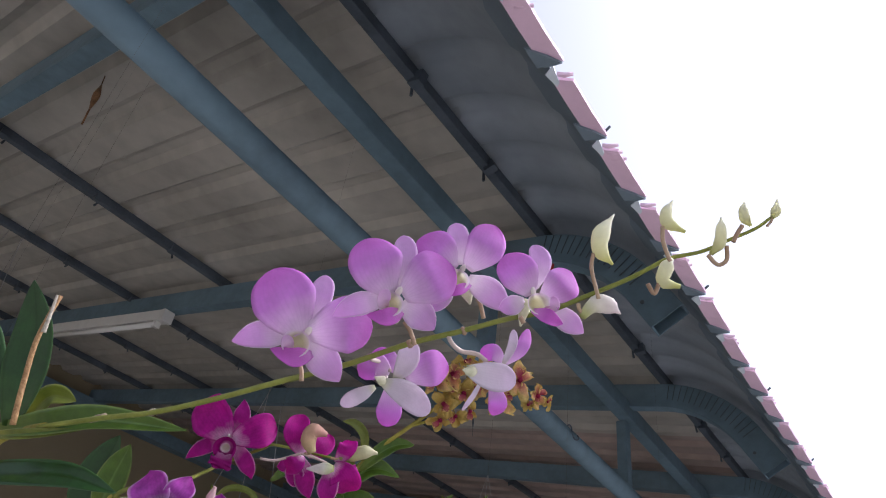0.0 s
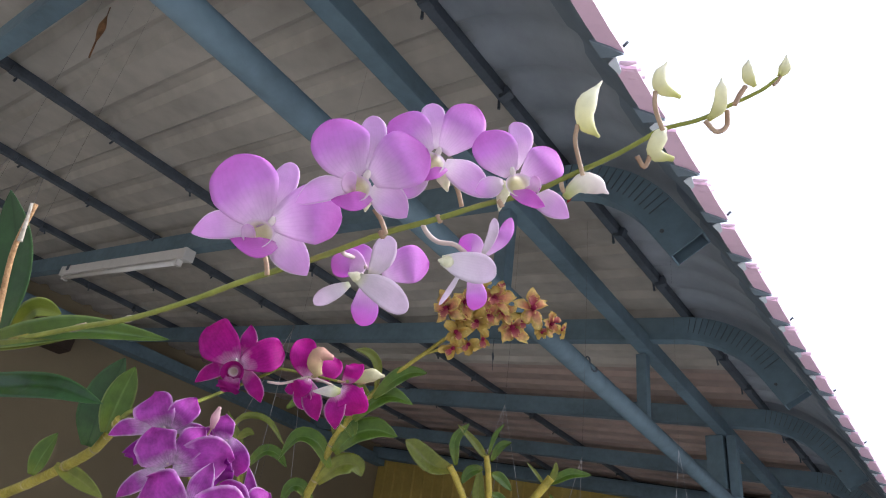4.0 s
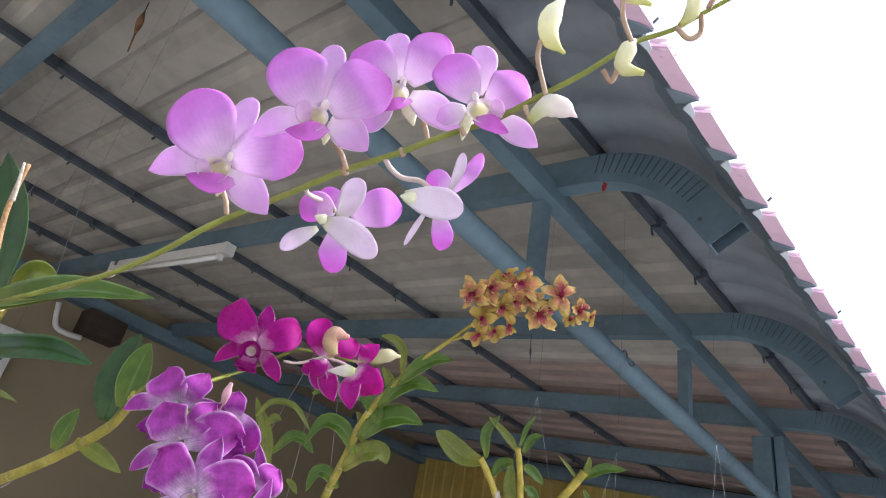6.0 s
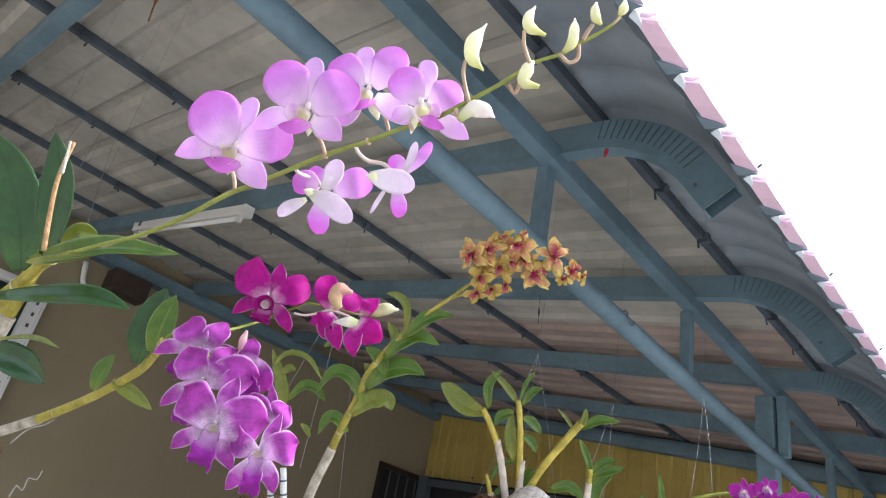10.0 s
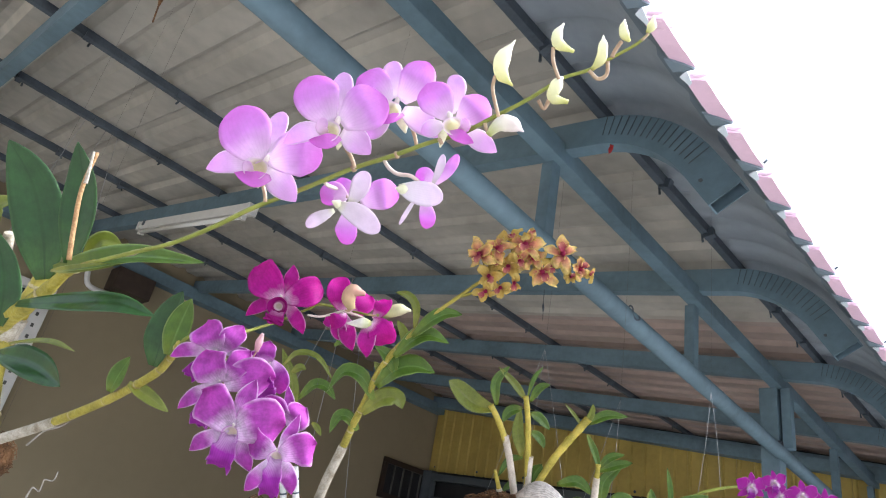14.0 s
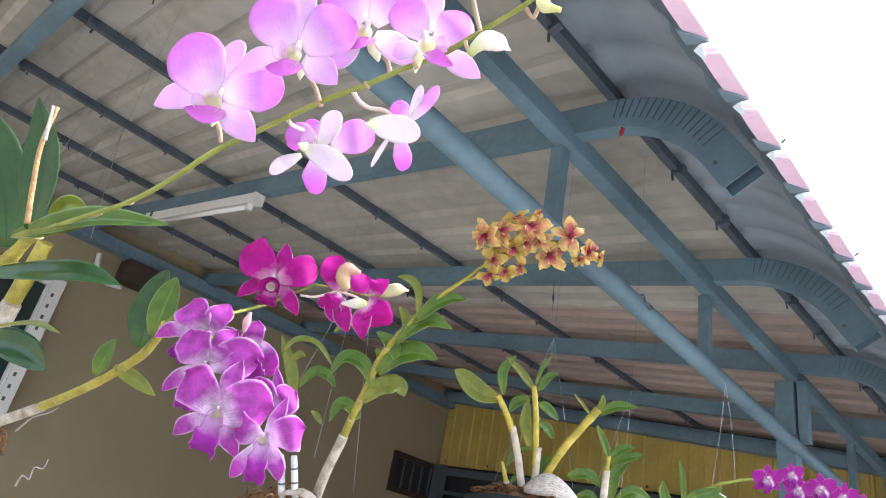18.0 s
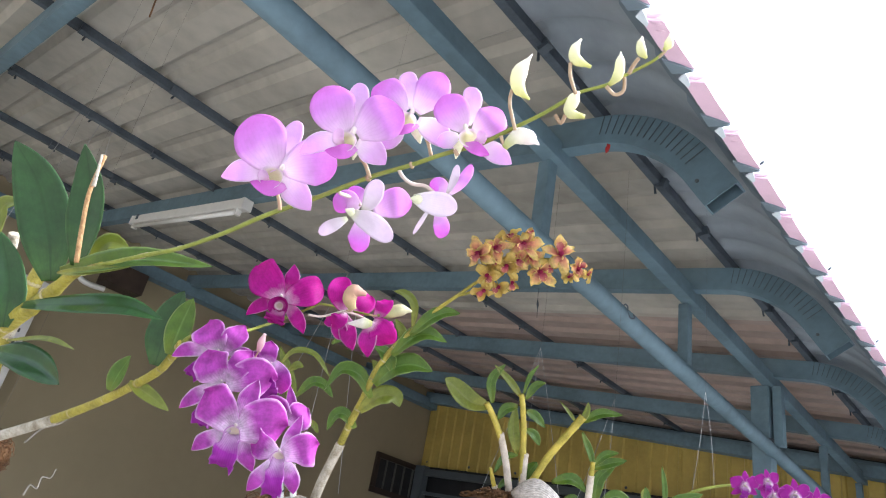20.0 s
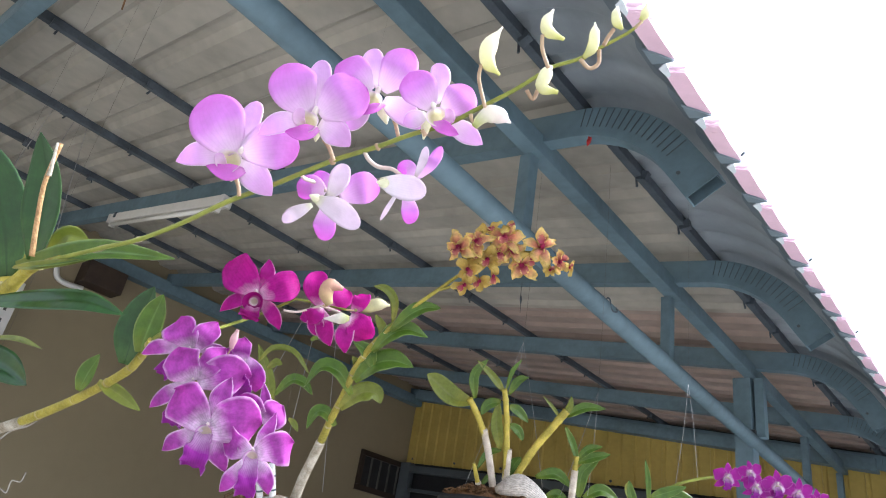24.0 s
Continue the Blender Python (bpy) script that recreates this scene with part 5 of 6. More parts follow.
# ---- magenta spray ----
orchid_c = thing("orchid_plant", "orchid spray of deep magenta flowers with pale buds", "orchid", "hanging orchids")
orchid_c.matrix_basis = HANG_C
stem("flower_stem", [(-0.7563, 0.3692, 1.8083), (-0.7457, 0.3866, 1.8154), (-0.7415, 0.4109, 1.8304), (-0.7444, 0.4399, 1.8513), (-0.7702, 0.5011, 1.8946), (-0.7191, 0.5131, 1.9138), (-0.6998, 0.5135, 1.9173), (-0.6724, 0.5331, 1.9148), (-0.6393, 0.5454, 1.9085), (-0.6167, 0.5535, 1.9051)], 0.0026, 0.0014, M_STEM, orchid_c)
c1 = flower(orchid_c, "magenta", (-0.7451, 0.4810, 1.9141), [
    ("petal", [(-0.7472, 0.4763, 1.9182), (-0.7492, 0.4519, 1.9336), (-0.7671, 0.4418, 1.9541)], 0.0506),
    ("petal", [(-0.7359, 0.4874, 1.9174), (-0.7089, 0.4932, 1.9280), (-0.7005, 0.5120, 1.9421)], 0.0399),
    ("sepal", [(-0.7440, 0.4838, 1.9237), (-0.7298, 0.4788, 1.9449), (-0.7296, 0.4737, 1.9649)], 0.0215),
    ("sepal", [(-0.7540, 0.4776, 1.9189), (-0.7702, 0.4678, 1.9049), (-0.7938, 0.4638, 1.8902)], 0.0199),
    ("sepal", [(-0.7412, 0.4930, 1.9138), (-0.7330, 0.5086, 1.8959), (-0.7352, 0.5250, 1.8803)], 0.0215),
    ("lip", [(-0.7411, 0.4810, 1.9136), (-0.7378, 0.4778, 1.8926), (-0.7468, 0.4816, 1.8805)], 0.0270)], size=0.068)
c2 = flower(orchid_c, "magenta", (-0.6584, 0.5235, 1.9031), [
    ("petal", [(-0.6557, 0.5240, 1.9062), (-0.6530, 0.5036, 1.9229), (-0.6532, 0.5058, 1.9487)], 0.0297),
    ("sepal", [(-0.6630, 0.5286, 1.9010), (-0.6603, 0.5412, 1.8800), (-0.6631, 0.5579, 1.8628)], 0.0252),
    ("sepal", [(-0.6664, 0.5258, 1.9002), (-0.6758, 0.5187, 1.8919), (-0.6875, 0.5165, 1.8907)], 0.0178),
    ("petal", [(-0.6625, 0.5518, 1.9140), (-0.6500, 0.5448, 1.9244), (-0.6490, 0.5538, 1.9417)], 0.0297),
    ("sepal", [(-0.6729, 0.5233, 1.8950), (-0.6688, 0.5319, 1.8820), (-0.6676, 0.5458, 1.8746)], 0.0223),
    ("petal", [(-0.6557, 0.5240, 1.9062), (-0.6598, 0.5183, 1.8914), (-0.6818, 0.5188, 1.8894)], 0.0223)], size=0.055, column=False)
c3 = flower(orchid_c, "magenta", (-0.6162, 0.5398, 1.8922), [
    ("sepal", [(-0.6126, 0.5366, 1.8905), (-0.6203, 0.5414, 1.8668), (-0.6275, 0.5542, 1.8492)], 0.0247),
    ("petal", [(-0.6169, 0.5376, 1.8945), (-0.6040, 0.5477, 1.8800), (-0.6134, 0.5654, 1.8692)], 0.0363),
    ("petal", [(-0.6101, 0.5388, 1.9021), (-0.5962, 0.5343, 1.9110), (-0.6014, 0.5401, 1.9239)], 0.0218),
    ("sepal", [(-0.6153, 0.5465, 1.8949), (-0.6043, 0.5555, 1.8910), (-0.6010, 0.5600, 1.9004)], 0.0174)], size=0.050, column=False)
spur(c3, (-0.6069, 0.5301, 1.8856), (-0.6344, 0.5143, 1.8822), 0.0072, P_WHITE_BUD)
part("pedicel", tube_bm(spline([(-0.6916, 0.4926, 1.8916), (-0.6783, 0.5044, 1.8926), (-0.6591, 0.5163, 1.9017), (-0.6542, 0.5192, 1.9040)], 10), 0.0016, 8), M_PALE_PED, orchid_c)
part("pedicel", tube_bm(spline([(-0.6542, 0.5192, 1.9040), (-0.6383, 0.5360, 1.9011), (-0.6271, 0.5499, 1.8960)], 10), 0.0016, 8), M_PALE_PED, orchid_c)
bud(orchid_c, [(-0.6339, 0.5167, 1.9020), (-0.6349, 0.5077, 1.9141), (-0.6288, 0.5067, 1.9240), (-0.6172, 0.5184, 1.9228)], [0.0051, 0.0094, 0.0094, 0.0029], P_CREAM2, [(-0.6337, 0.5161, 1.9033), (-0.6375, 0.5147, 1.9000), (-0.6406, 0.5114, 1.9005)], "cream bud with a pink flush", ped_r=0.0014)
bud(orchid_c, [(-0.6102, 0.5391, 1.9015), (-0.5962, 0.5482, 1.9076), (-0.5856, 0.5549, 1.9123), (-0.5746, 0.5644, 1.9134)], [0.0029, 0.0080, 0.0080, 0.0015], P_GREEN_BUD, [(-0.6090, 0.5397, 1.9024), (-0.6137, 0.5368, 1.9001), (-0.6181, 0.5329, 1.8998)], "long cream-green bud", ped_r=0.0014)

# ---- yellow and red orchid on a leafy cane ----
orchid_d = thing("orchid_plant", "leafy orchid cane with a cluster of small yellow-red flowers", "orchid", "hanging orchids")
orchid_d.matrix_basis = HANG_D
stem("cane", [(-1.1323, 0.9396, 1.7328), (-1.0972, 0.9222, 1.7841), (-1.0583, 0.9084, 1.8355), (-1.0155, 0.8898, 1.8880), (-0.9731, 0.8736, 1.9365), (-0.9457, 0.8602, 1.9714), (-0.9084, 0.8539, 2.0096), (-0.8736, 0.8526, 2.0369), (-0.8392, 0.8572, 2.0662)], 0.0088, 0.0044, M_CANE, orchid_d, "knobbly yellow-green cane", knots=0.09)
nodes([(-1.1323, 0.9396, 1.7328), (-1.0972, 0.9222, 1.7841), (-1.0583, 0.9084, 1.8355), (-1.0155, 0.8898, 1.8880), (-0.9731, 0.8736, 1.9365), (-0.9457, 0.8602, 1.9714), (-0.9084, 0.8539, 2.0096), (-0.8736, 0.8526, 2.0369), (-0.8392, 0.8572, 2.0662)], 0.0088, 0.0046, 8, orchid_d, 0.3)
stem("sheath", [(-1.1306, 0.9382, 1.7326), (-1.0956, 0.9208, 1.7839), (-1.0568, 0.9070, 1.8352), (-1.0441, 0.9012, 1.8500)], 0.0099, 0.0091, M_SHEATH, orchid_d, "whitish dry cane base")
stem("flower_stem", [(-0.8696, 0.8534, 2.0412), (-0.8293, 0.8591, 2.0770), (-0.7765, 0.8685, 2.1133), (-0.7402, 0.8768, 2.1398), (-0.7070, 0.8868, 2.1593), (-0.6607, 0.9051, 2.1849), (-0.6172, 0.9400, 2.1934)], 0.0040, 0.0024, M_CANE, orchid_d)
stem("flower_stem", [(-0.7783, 0.8677, 2.1120), (-0.7514, 0.8785, 2.1218), (-0.7276, 0.8858, 2.1326)], 0.0028, 0.0020, M_CANE, orchid_d)
leaf(orchid_d, [(-1.0069, 0.8966, 1.8787), (-1.0170, 0.8722, 1.9006), (-1.0325, 0.8611, 1.8957), (-1.0505, 0.8648, 1.8655)], 0.0260, (0.45, -0.86, 0.20), LG, fold=0.42, wave=0.05)
leaf(orchid_d, [(-0.9586, 0.8763, 1.9300), (-0.9671, 0.8431, 1.9672), (-0.9934, 0.8165, 1.9702), (-1.0243, 0.8151, 1.9297)], 0.0307, (0.40, -0.86, 0.30), LG, fold=0.42, wave=0.05)
leaf(orchid_d, [(-0.9796, 0.8743, 1.9041), (-0.9464, 0.8836, 1.9360), (-0.9233, 0.9021, 1.9405), (-0.9188, 0.9180, 1.9233)], 0.0375, (0.66, -0.74, 0.00), LO, fold=0.42, wave=0.05)
leaf(orchid_d, [(-0.9383, 0.8590, 1.9495), (-0.9048, 0.8664, 1.9848), (-0.8744, 0.8871, 1.9961), (-0.8487, 0.9168, 1.9878)], 0.0422, (0.60, -0.78, 0.12), LG, fold=0.42, wave=0.05)
leaf(orchid_d, [(-0.8923, 0.8459, 1.9985), (-0.8607, 0.8520, 2.0330), (-0.8335, 0.8689, 2.0454), (-0.8091, 0.8981, 2.0361)], 0.0333, (0.60, -0.78, 0.12), LG, fold=0.42, wave=0.05)
leaf(orchid_d, [(-0.8566, 0.8468, 2.0350), (-0.8240, 0.8550, 2.0678), (-0.7993, 0.8676, 2.0832), (-0.7783, 0.8862, 2.0847)], 0.0282, (0.60, -0.78, 0.08), LG, fold=0.42, wave=0.05)
leaf(orchid_d, [(-0.8616, 0.8549, 2.0499), (-0.8507, 0.8383, 2.0895), (-0.8596, 0.8178, 2.1074), (-0.8765, 0.8013, 2.1085)], 0.0168, (0.45, -0.85, -0.20), LO, fold=0.42, wave=0.05)
leaf(orchid_d, [(-0.8817, 0.8570, 2.0192), (-0.8773, 0.8460, 2.0415), (-0.8823, 0.8263, 2.0637)], 0.0202, (0.30, -0.88, -0.30), LO, fold=0.42, wave=0.05)
leaf(orchid_d, [(-0.9114, 0.8722, 1.9785), (-0.9128, 0.8541, 2.0033), (-0.9303, 0.8278, 2.0178)], 0.0271, (0.40, -0.86, 0.10), LG, fold=0.42, wave=0.05)
leaf(orchid_d, [(-0.9386, 0.8751, 1.9593), (-0.9365, 0.8645, 1.9778), (-0.9443, 0.8460, 1.9943)], 0.0222, (0.40, -0.86, -0.10), LO, fold=0.42, wave=0.05)
leaf(orchid_d, [(-1.1304, 0.7760, 1.9764), (-1.1033, 0.7822, 2.0045), (-1.0722, 0.8123, 2.0031), (-1.0580, 0.8506, 1.9661)], 0.0143, (0.50, -0.80, 0.30), LO, fold=0.42, wave=0.05)
leaf(orchid_d, [(-1.1176, 0.8235, 1.9241), (-1.0884, 0.8301, 1.9544), (-1.0702, 0.8472, 1.9542), (-1.0611, 0.8699, 1.9333)], 0.0232, (0.58, -0.79, 0.19), LG, fold=0.42, wave=0.05)
leaf(orchid_d, [(-1.1369, 0.8374, 1.8994), (-1.1301, 0.8060, 1.9551), (-1.1324, 0.7660, 2.0109)], 0.0252, (0.75, -0.55, -0.35), LO, fold=0.42, wave=0.05)
leaf(orchid_d, [(-1.1271, 0.7987, 1.9700), (-1.1130, 0.8035, 1.9823), (-1.1034, 0.8138, 1.9804)], 0.0162, (0.63, -0.76, -0.16), LO, fold=0.42, wave=0.05)
leaf(orchid_d, [(-1.0213, 0.8037, 2.0183), (-1.0001, 0.8119, 2.0354), (-0.9810, 0.8309, 2.0336)], 0.0157, (0.63, -0.76, -0.06), LG, fold=0.42, wave=0.05)
leaf(orchid_d, [(-1.1132, 0.8668, 1.8888), (-1.1065, 0.8786, 1.8806), (-1.1040, 0.8897, 1.8677)], 0.0126, (0.63, -0.76, -0.06), LO, fold=0.42, wave=0.05)

rng = random.Random(4)


def small_flower(plant, c, r, tilt, roll, old=False):
    c = Vector(c)
    nrm = (Vector(FACE) + Vector(tilt)).normalized()
    a = nrm.orthogonal().normalized()
    b = nrm.cross(a)
    bm = bmesh.new()
    bmesh.ops.create_icosphere(bm, subdivisions=2, radius=0.16 * r, matrix=Matrix.Translation(c + nrm * 0.15 * r))
    body = part("flower", bm, P_RED_LIP, plant, smooth=True)
    mats = [P_YELLOW2, P_YELLOW2] if old else [P_YELLOW, P_YELLOW2]
    for k in range(5):
        an = roll + 2 * math.pi * k / 5 + rng.uniform(-0.35, 0.35)
        if old and k and rng.random() < 0.3:
            continue
        d = a * math.cos(an) + b * math.sin(an)
        ln = r * rng.uniform(0.85, 1.12)
        fl = rng.uniform(-0.35, 0.5)
        mid = c + d * ln * 0.55 + nrm * ln * (0.16 + fl * 0.2)
        tip = c + d * ln + nrm * ln * fl
        part("petal" if k % 2 else "sepal", blade_bm([c, mid, tip], r * rng.uniform(0.5, 0.78), nrm, "sepal", cup=rng.uniform(-0.5, 0.8), curl=rng.uniform(-0.25, 0.3), wave=0.2, seed=rng.random() * 9, rows=8, cols=6, thick=0.04), mats, body)
    d = a * math.cos(roll + 0.6) + b * math.sin(roll + 0.6)
    part("lip", blade_bm([c + nrm * 0.1 * r, c + nrm * 0.45 * r + d * 0.25 * r, c + nrm * 0.5 * r + d * 0.55 * r], r * 0.55, nrm, "lip", cup=0.5, wave=0.12, rows=8, cols=6), [P_RED_LIP, P_YELLOW], body)


STALK = spline([(-0.7387, 0.8783, 2.1396), (-0.7055, 0.8883, 2.1592), (-0.6592, 0.9066, 2.1847), (-0.6157, 0.9414, 2.1933)], 16)

def bloom(c, r, tilt, roll, old):
    """A small flower on its stalk."""
    small_flower(orchid_d, c, r, tilt, roll, old)
    back = Vector(c) - Vector(FACE) * 0.004
    foot = min(STALK, key=lambda q: (q - back).length + (0.03 if q.x > back.x else 0))
    part("pedicel", tube_bm(spline([foot, foot.lerp(back, 0.5) - Vector(FACE) * 0.004 + Vector((0, 0, 0.004)), back], 8), 0.0010, 6), M_CANE, orchid_d)


bloom((-0.7211, 0.8456, 2.1784), 0.0320, (-0.25, -0.75, 0.05), 0.3, False)
bloom((-0.6940, 0.8613, 2.1924), 0.0301, (0.05, -0.9, 0.1), 1.2, False)
bloom((-0.6551, 0.8889, 2.2052), 0.0340, (0.35, -0.6, 0.35), 0.1, False)
bloom((-0.6401, 0.9292, 2.1666), 0.0311, (0.4, -0.5, -0.25), 0.6, False)
bloom((-0.6060, 0.9376, 2.2011), 0.0330, (0.6, -0.5, 0.2), 1.0, False)
bloom((-0.5870, 0.9681, 2.1823), 0.0252, (0.95, 0.1, -0.2), 0.2, False)
bloom((-0.7152, 0.8726, 2.1466), 0.0262, (-0.1, -0.6, -0.4), 0.9, True)
bloom((-0.7246, 0.8804, 2.1222), 0.0233, (-0.2, -0.4, -0.8), 0.4, True)
bloom((-0.6856, 0.8869, 2.1663), 0.0272, (0.2, -0.7, 0.0), 0.0, True)
bloom((-0.6827, 0.9057, 2.1426), 0.0223, (0.3, -0.4, -0.7), 1.1, True)
bloom((-0.7030, 0.8941, 2.1317), 0.0213, (0.0, -0.5, -0.8), 0.5, True)
bloom((-0.6680, 0.8950, 2.1784), 0.0252, (0.3, -0.7, 0.1), 0.7, False)
bloom((-0.6484, 0.9084, 2.1858), 0.0252, (0.2, -0.7, 0.3), 1.4, False)
bloom((-0.6731, 0.8662, 2.2138), 0.0252, (0.1, -0.4, 0.8), 0.8, True)
bloom((-0.6433, 0.8854, 2.2266), 0.0243, (0.3, -0.3, 0.8), 0.5, True)
bloom((-0.6257, 0.9348, 2.1781), 0.0213, (0.5, -0.5, -0.3), 0.3, True)
bloom((-0.6021, 0.9643, 2.1672), 0.0165, (0.6, -0.2, -0.6), 0.2, True)
bloom((-0.7034, 0.8691, 2.1680), 0.0233, (-0.1, -0.8, 0.1), 1.5, True)
bloom((-0.5745, 0.9839, 2.1761), 0.0146, (0.95, 0.3, -0.3), 0.9, True)


# ---- neighbour plant behind, mostly out of sight ----
orchid_e = thing("orchid_plant", "orchid with a pale cane and drooping green leaves", "orchid", "hanging orchids")
orchid_e.matrix_basis = HANG_C
stem("cane", [(-1.375, 0.370, 2.041), (-1.418, 0.376, 1.970), (-1.465, 0.383, 1.893), (-1.412, 0.380, 1.794), (-1.316, 0.395, 1.676)], 0.0140, 0.0173, M_CANE, orchid_e, "pale yellow-green cane", knots=0.08)
nodes([(-1.375, 0.370, 2.041), (-1.418, 0.376, 1.970), (-1.465, 0.383, 1.893), (-1.412, 0.380, 1.794), (-1.316, 0.395, 1.676)], 0.0140, 0.0173, 3, orchid_e, 0)
stem("sheath", [(-1.439, 0.379, 1.929), (-1.464, 0.382, 1.889), (-1.489, 0.386, 1.849)], 0.0173, 0.0183, M_SHEATH, orchid_e, "dry white papery sheath")
leaf(orchid_e, [(-1.164, 0.298, 1.807), (-1.087, 0.325, 1.794), (-1.021, 0.353, 1.764)], 0.0473, (0.58, -0.79, 0.19), LD)
leaf(orchid_e, [(-1.149, 0.303, 1.822), (-1.064, 0.326, 1.827), (-0.997, 0.345, 1.811)], 0.0098, (0.54, -0.78, 0.32), LO)
stem("root", [(-1.239, 0.450, 1.623), (-1.228, 0.450, 1.639), (-1.221, 0.459, 1.636), (-1.211, 0.456, 1.653), (-1.201, 0.465, 1.654), (-1.192, 0.464, 1.668)], 0.0016, 0.0009, M_ROOT, orchid_e, "pale wiry air root")
stem("root", [(-1.187, 0.401, 1.694), (-1.164, 0.408, 1.717), (-1.144, 0.420, 1.727), (-1.130, 0.426, 1.737)], 0.0016, 0.0008, M_ROOT, orchid_e)


def wire(name, a, b, r=0.0008):
    a, b = Vector(a), Vector(b)
    m = a.lerp(b, 0.5) + Vector((0.004, -0.003, 0))
    return part(name, tube_bm(spline([a, m, b], 10), r, 5), M_THREAD if r < 0.0004 else M_WIRE)


def fibres(bm, r, h, n, seed, thin=0.0012, low=-0.6):
    """Coconut strands that wind round a clump, some of them loose."""
    rg = random.Random(seed)
    for i in range(n):
        an, el = rg.uniform(0, 6.283), rg.uniform(low, 1.25)
        da, de = rg.uniform(-0.45, 0.45), rg.uniform(-0.5, 0.5) if low < 0 else rg.uniform(-0.1, 0.4)
        loose = rg.uniform(1.02, 1.10) + (0.16 if rg.random() < 0.12 else 0.0)
        line = []
        for k in range(5):
            t = k / 4
            a, e = an + da * t + rg.uniform(-0.05, 0.05), el + de * t
            s = loose if 0 < k < 4 else 1.0
            line.append(Vector((math.cos(a) * math.cos(e) * r * s, math.sin(a) * math.cos(e) * r * s, math.sin(e) * h * 0.5 * s)))
        w = thin * rg.uniform(0.5, 1.2)
        tube_bm(line, [w, w, w, w, w * 0.5], 4, bm, cap=False)


def husk_pot(name, label, centre, r, h, seed, place, group="hanging pots", black=False):
    pot = thing(name, label, "pot", group)
    pot.matrix_basis = place @ Matrix.Translation(centre)
    bm = bmesh.new()
    bmesh.ops.create_uvsphere(bm, u_segments=28, v_segments=16, radius=1)
    for v in bm.verts:
        n = noise.noise(v.co * 3.1 + Vector((seed, 0, 0))) * 0.12 + noise.noise(v.co * 9 + Vector((0, seed, 0))) * 0.06
        k = 1 + n
        v.co = Vector((v.co.x * r * k, v.co.y * r * k, v.co.z * h * 0.5 * k))
    for f in bm.faces:
        f.smooth = True
    part("fibre_clump", bm, M_HUSK, pot)
    bm = bmesh.new()
    fibres(bm, r, h, 520, seed, r * 0.022, 0.35 if black else -0.6)
    f = part("fibre_tangle", bm, M_HUSK, pot, "loose brown coconut fibres")
    f["kind"] = "stuff"
    if black:
        bm = bmesh.new()
        seg = 36
        rings = []
        for rr, z in ((r * 0.95, -h * 1.1), (r * 1.12, -h * 0.10), (r * 1.18, -h * 0.10), (r * 1.18, h * 0.06), (r * 1.11, h * 0.06), (r * 1.08, -h * 0.4)):
            rings.append([bm.verts.new((rr * math.cos(6.28319 * k / seg), rr * math.sin(6.28319 * k / seg), z)) for k in range(seg)])
        for a, b in zip(rings, rings[1:]):
            for k in range(seg):
                bm.faces.new((a[k], a[(k + 1) % seg], b[(k + 1) % seg], b[k])).smooth = True
        bm.faces.new(list(reversed(rings[0])))
        part("pot_wall", bm, M_POT, pot, "black plastic pot")
    return pot


# coconut-husk basket of the leafy orchid, with its hanger
basket = husk_pot("husk_basket", "hanging coconut-husk basket with loose brown fibres", (-1.148, 0.874, 1.654), 0.0859, 0.1652, 3, HANG_D)
bp = Vector((-1.148, 0.874, 1.654))
part("hanger_band", blade_bm([Vector(q) - bp for q in ((-1.097, 0.830, 1.729), (-1.060, 0.851, 1.736), (-1.048, 0.883, 1.718), (-1.053, 0.930, 1.671))], 0.0194, (0.67, -0.50, 0.55), "tongue", cup=-0.2, thick=0.12, rows=14), [M_SHELL] * 2, basket, "pale brown coconut-shell band")
M_STUB = mat("white_cane_stub", (0.40, 0.40, 0.38), 0.7, var=0.2, scale=40, tint=(0.60, 0.60, 0.58))
for q, h in (((-1.078, 0.847, 1.736), 0.062), ((-1.097, 0.834, 1.730), 0.066)):
    foot = Vector(q) - bp
    top = foot + Vector((0.15, -0.44, 0.89)) * h
    stub = part("stub", tube_bm([foot.lerp(top, u) for u in (-0.3, 0, 0.25, 0.5, 0.75, 1.0)], [0.0065, 0.0064, 0.0060, 0.0062, 0.0060, 0.0056], 10), M_STUB, basket, "short white cut cane")
    for u in (0.22, 0.62):
        part("node", tube_bm([foot.lerp(top, u), foot.lerp(top, u + 0.05)], 0.0066, 10), M_PURLIN, stub)
for a, b in (((2.268, 3.150), (1.950, 2.050)), ((2.252, 3.150), (2.262, 2.050)), ((2.345, 3.150), (2.568, 1.946))):
    tagged(wire("hanging_wire", (-2.87, *b), (-2.87, *a), 0.0020), "pale wire tied to a purlin", "wire", "hanging wires")
cane_e = HANG_C @ Vector((-1.412, 0.380, 1.794))
tagged(wire("hanging_wire", cane_e, (cane_e.x, cane_e.y, roof_z(cane_e.x) + 0.01), 0.00015), "hair-thin wire between roof and orchid cane", "wire", "hanging wires")
base_a = HANG_A @ Vector((-0.788, 0.176, 1.734))
tagged(wire("hanging_wire", base_a, (base_a.x, base_a.y, roof_z(base_a.x) + 0.01), 0.00012), "hair-thin wire between roof and orchid cane", "wire", "hanging wires")
strap_top = HANG_D @ Vector((-1.0690, 0.8210, 1.7890))
tagged(wire("hanging_wire", strap_top, (strap_top.x, strap_top.y, roof_z(strap_top.x) + 0.01), 0.00015), "hair-thin wire between roof and pot hanger", "wire", "hanging wires")

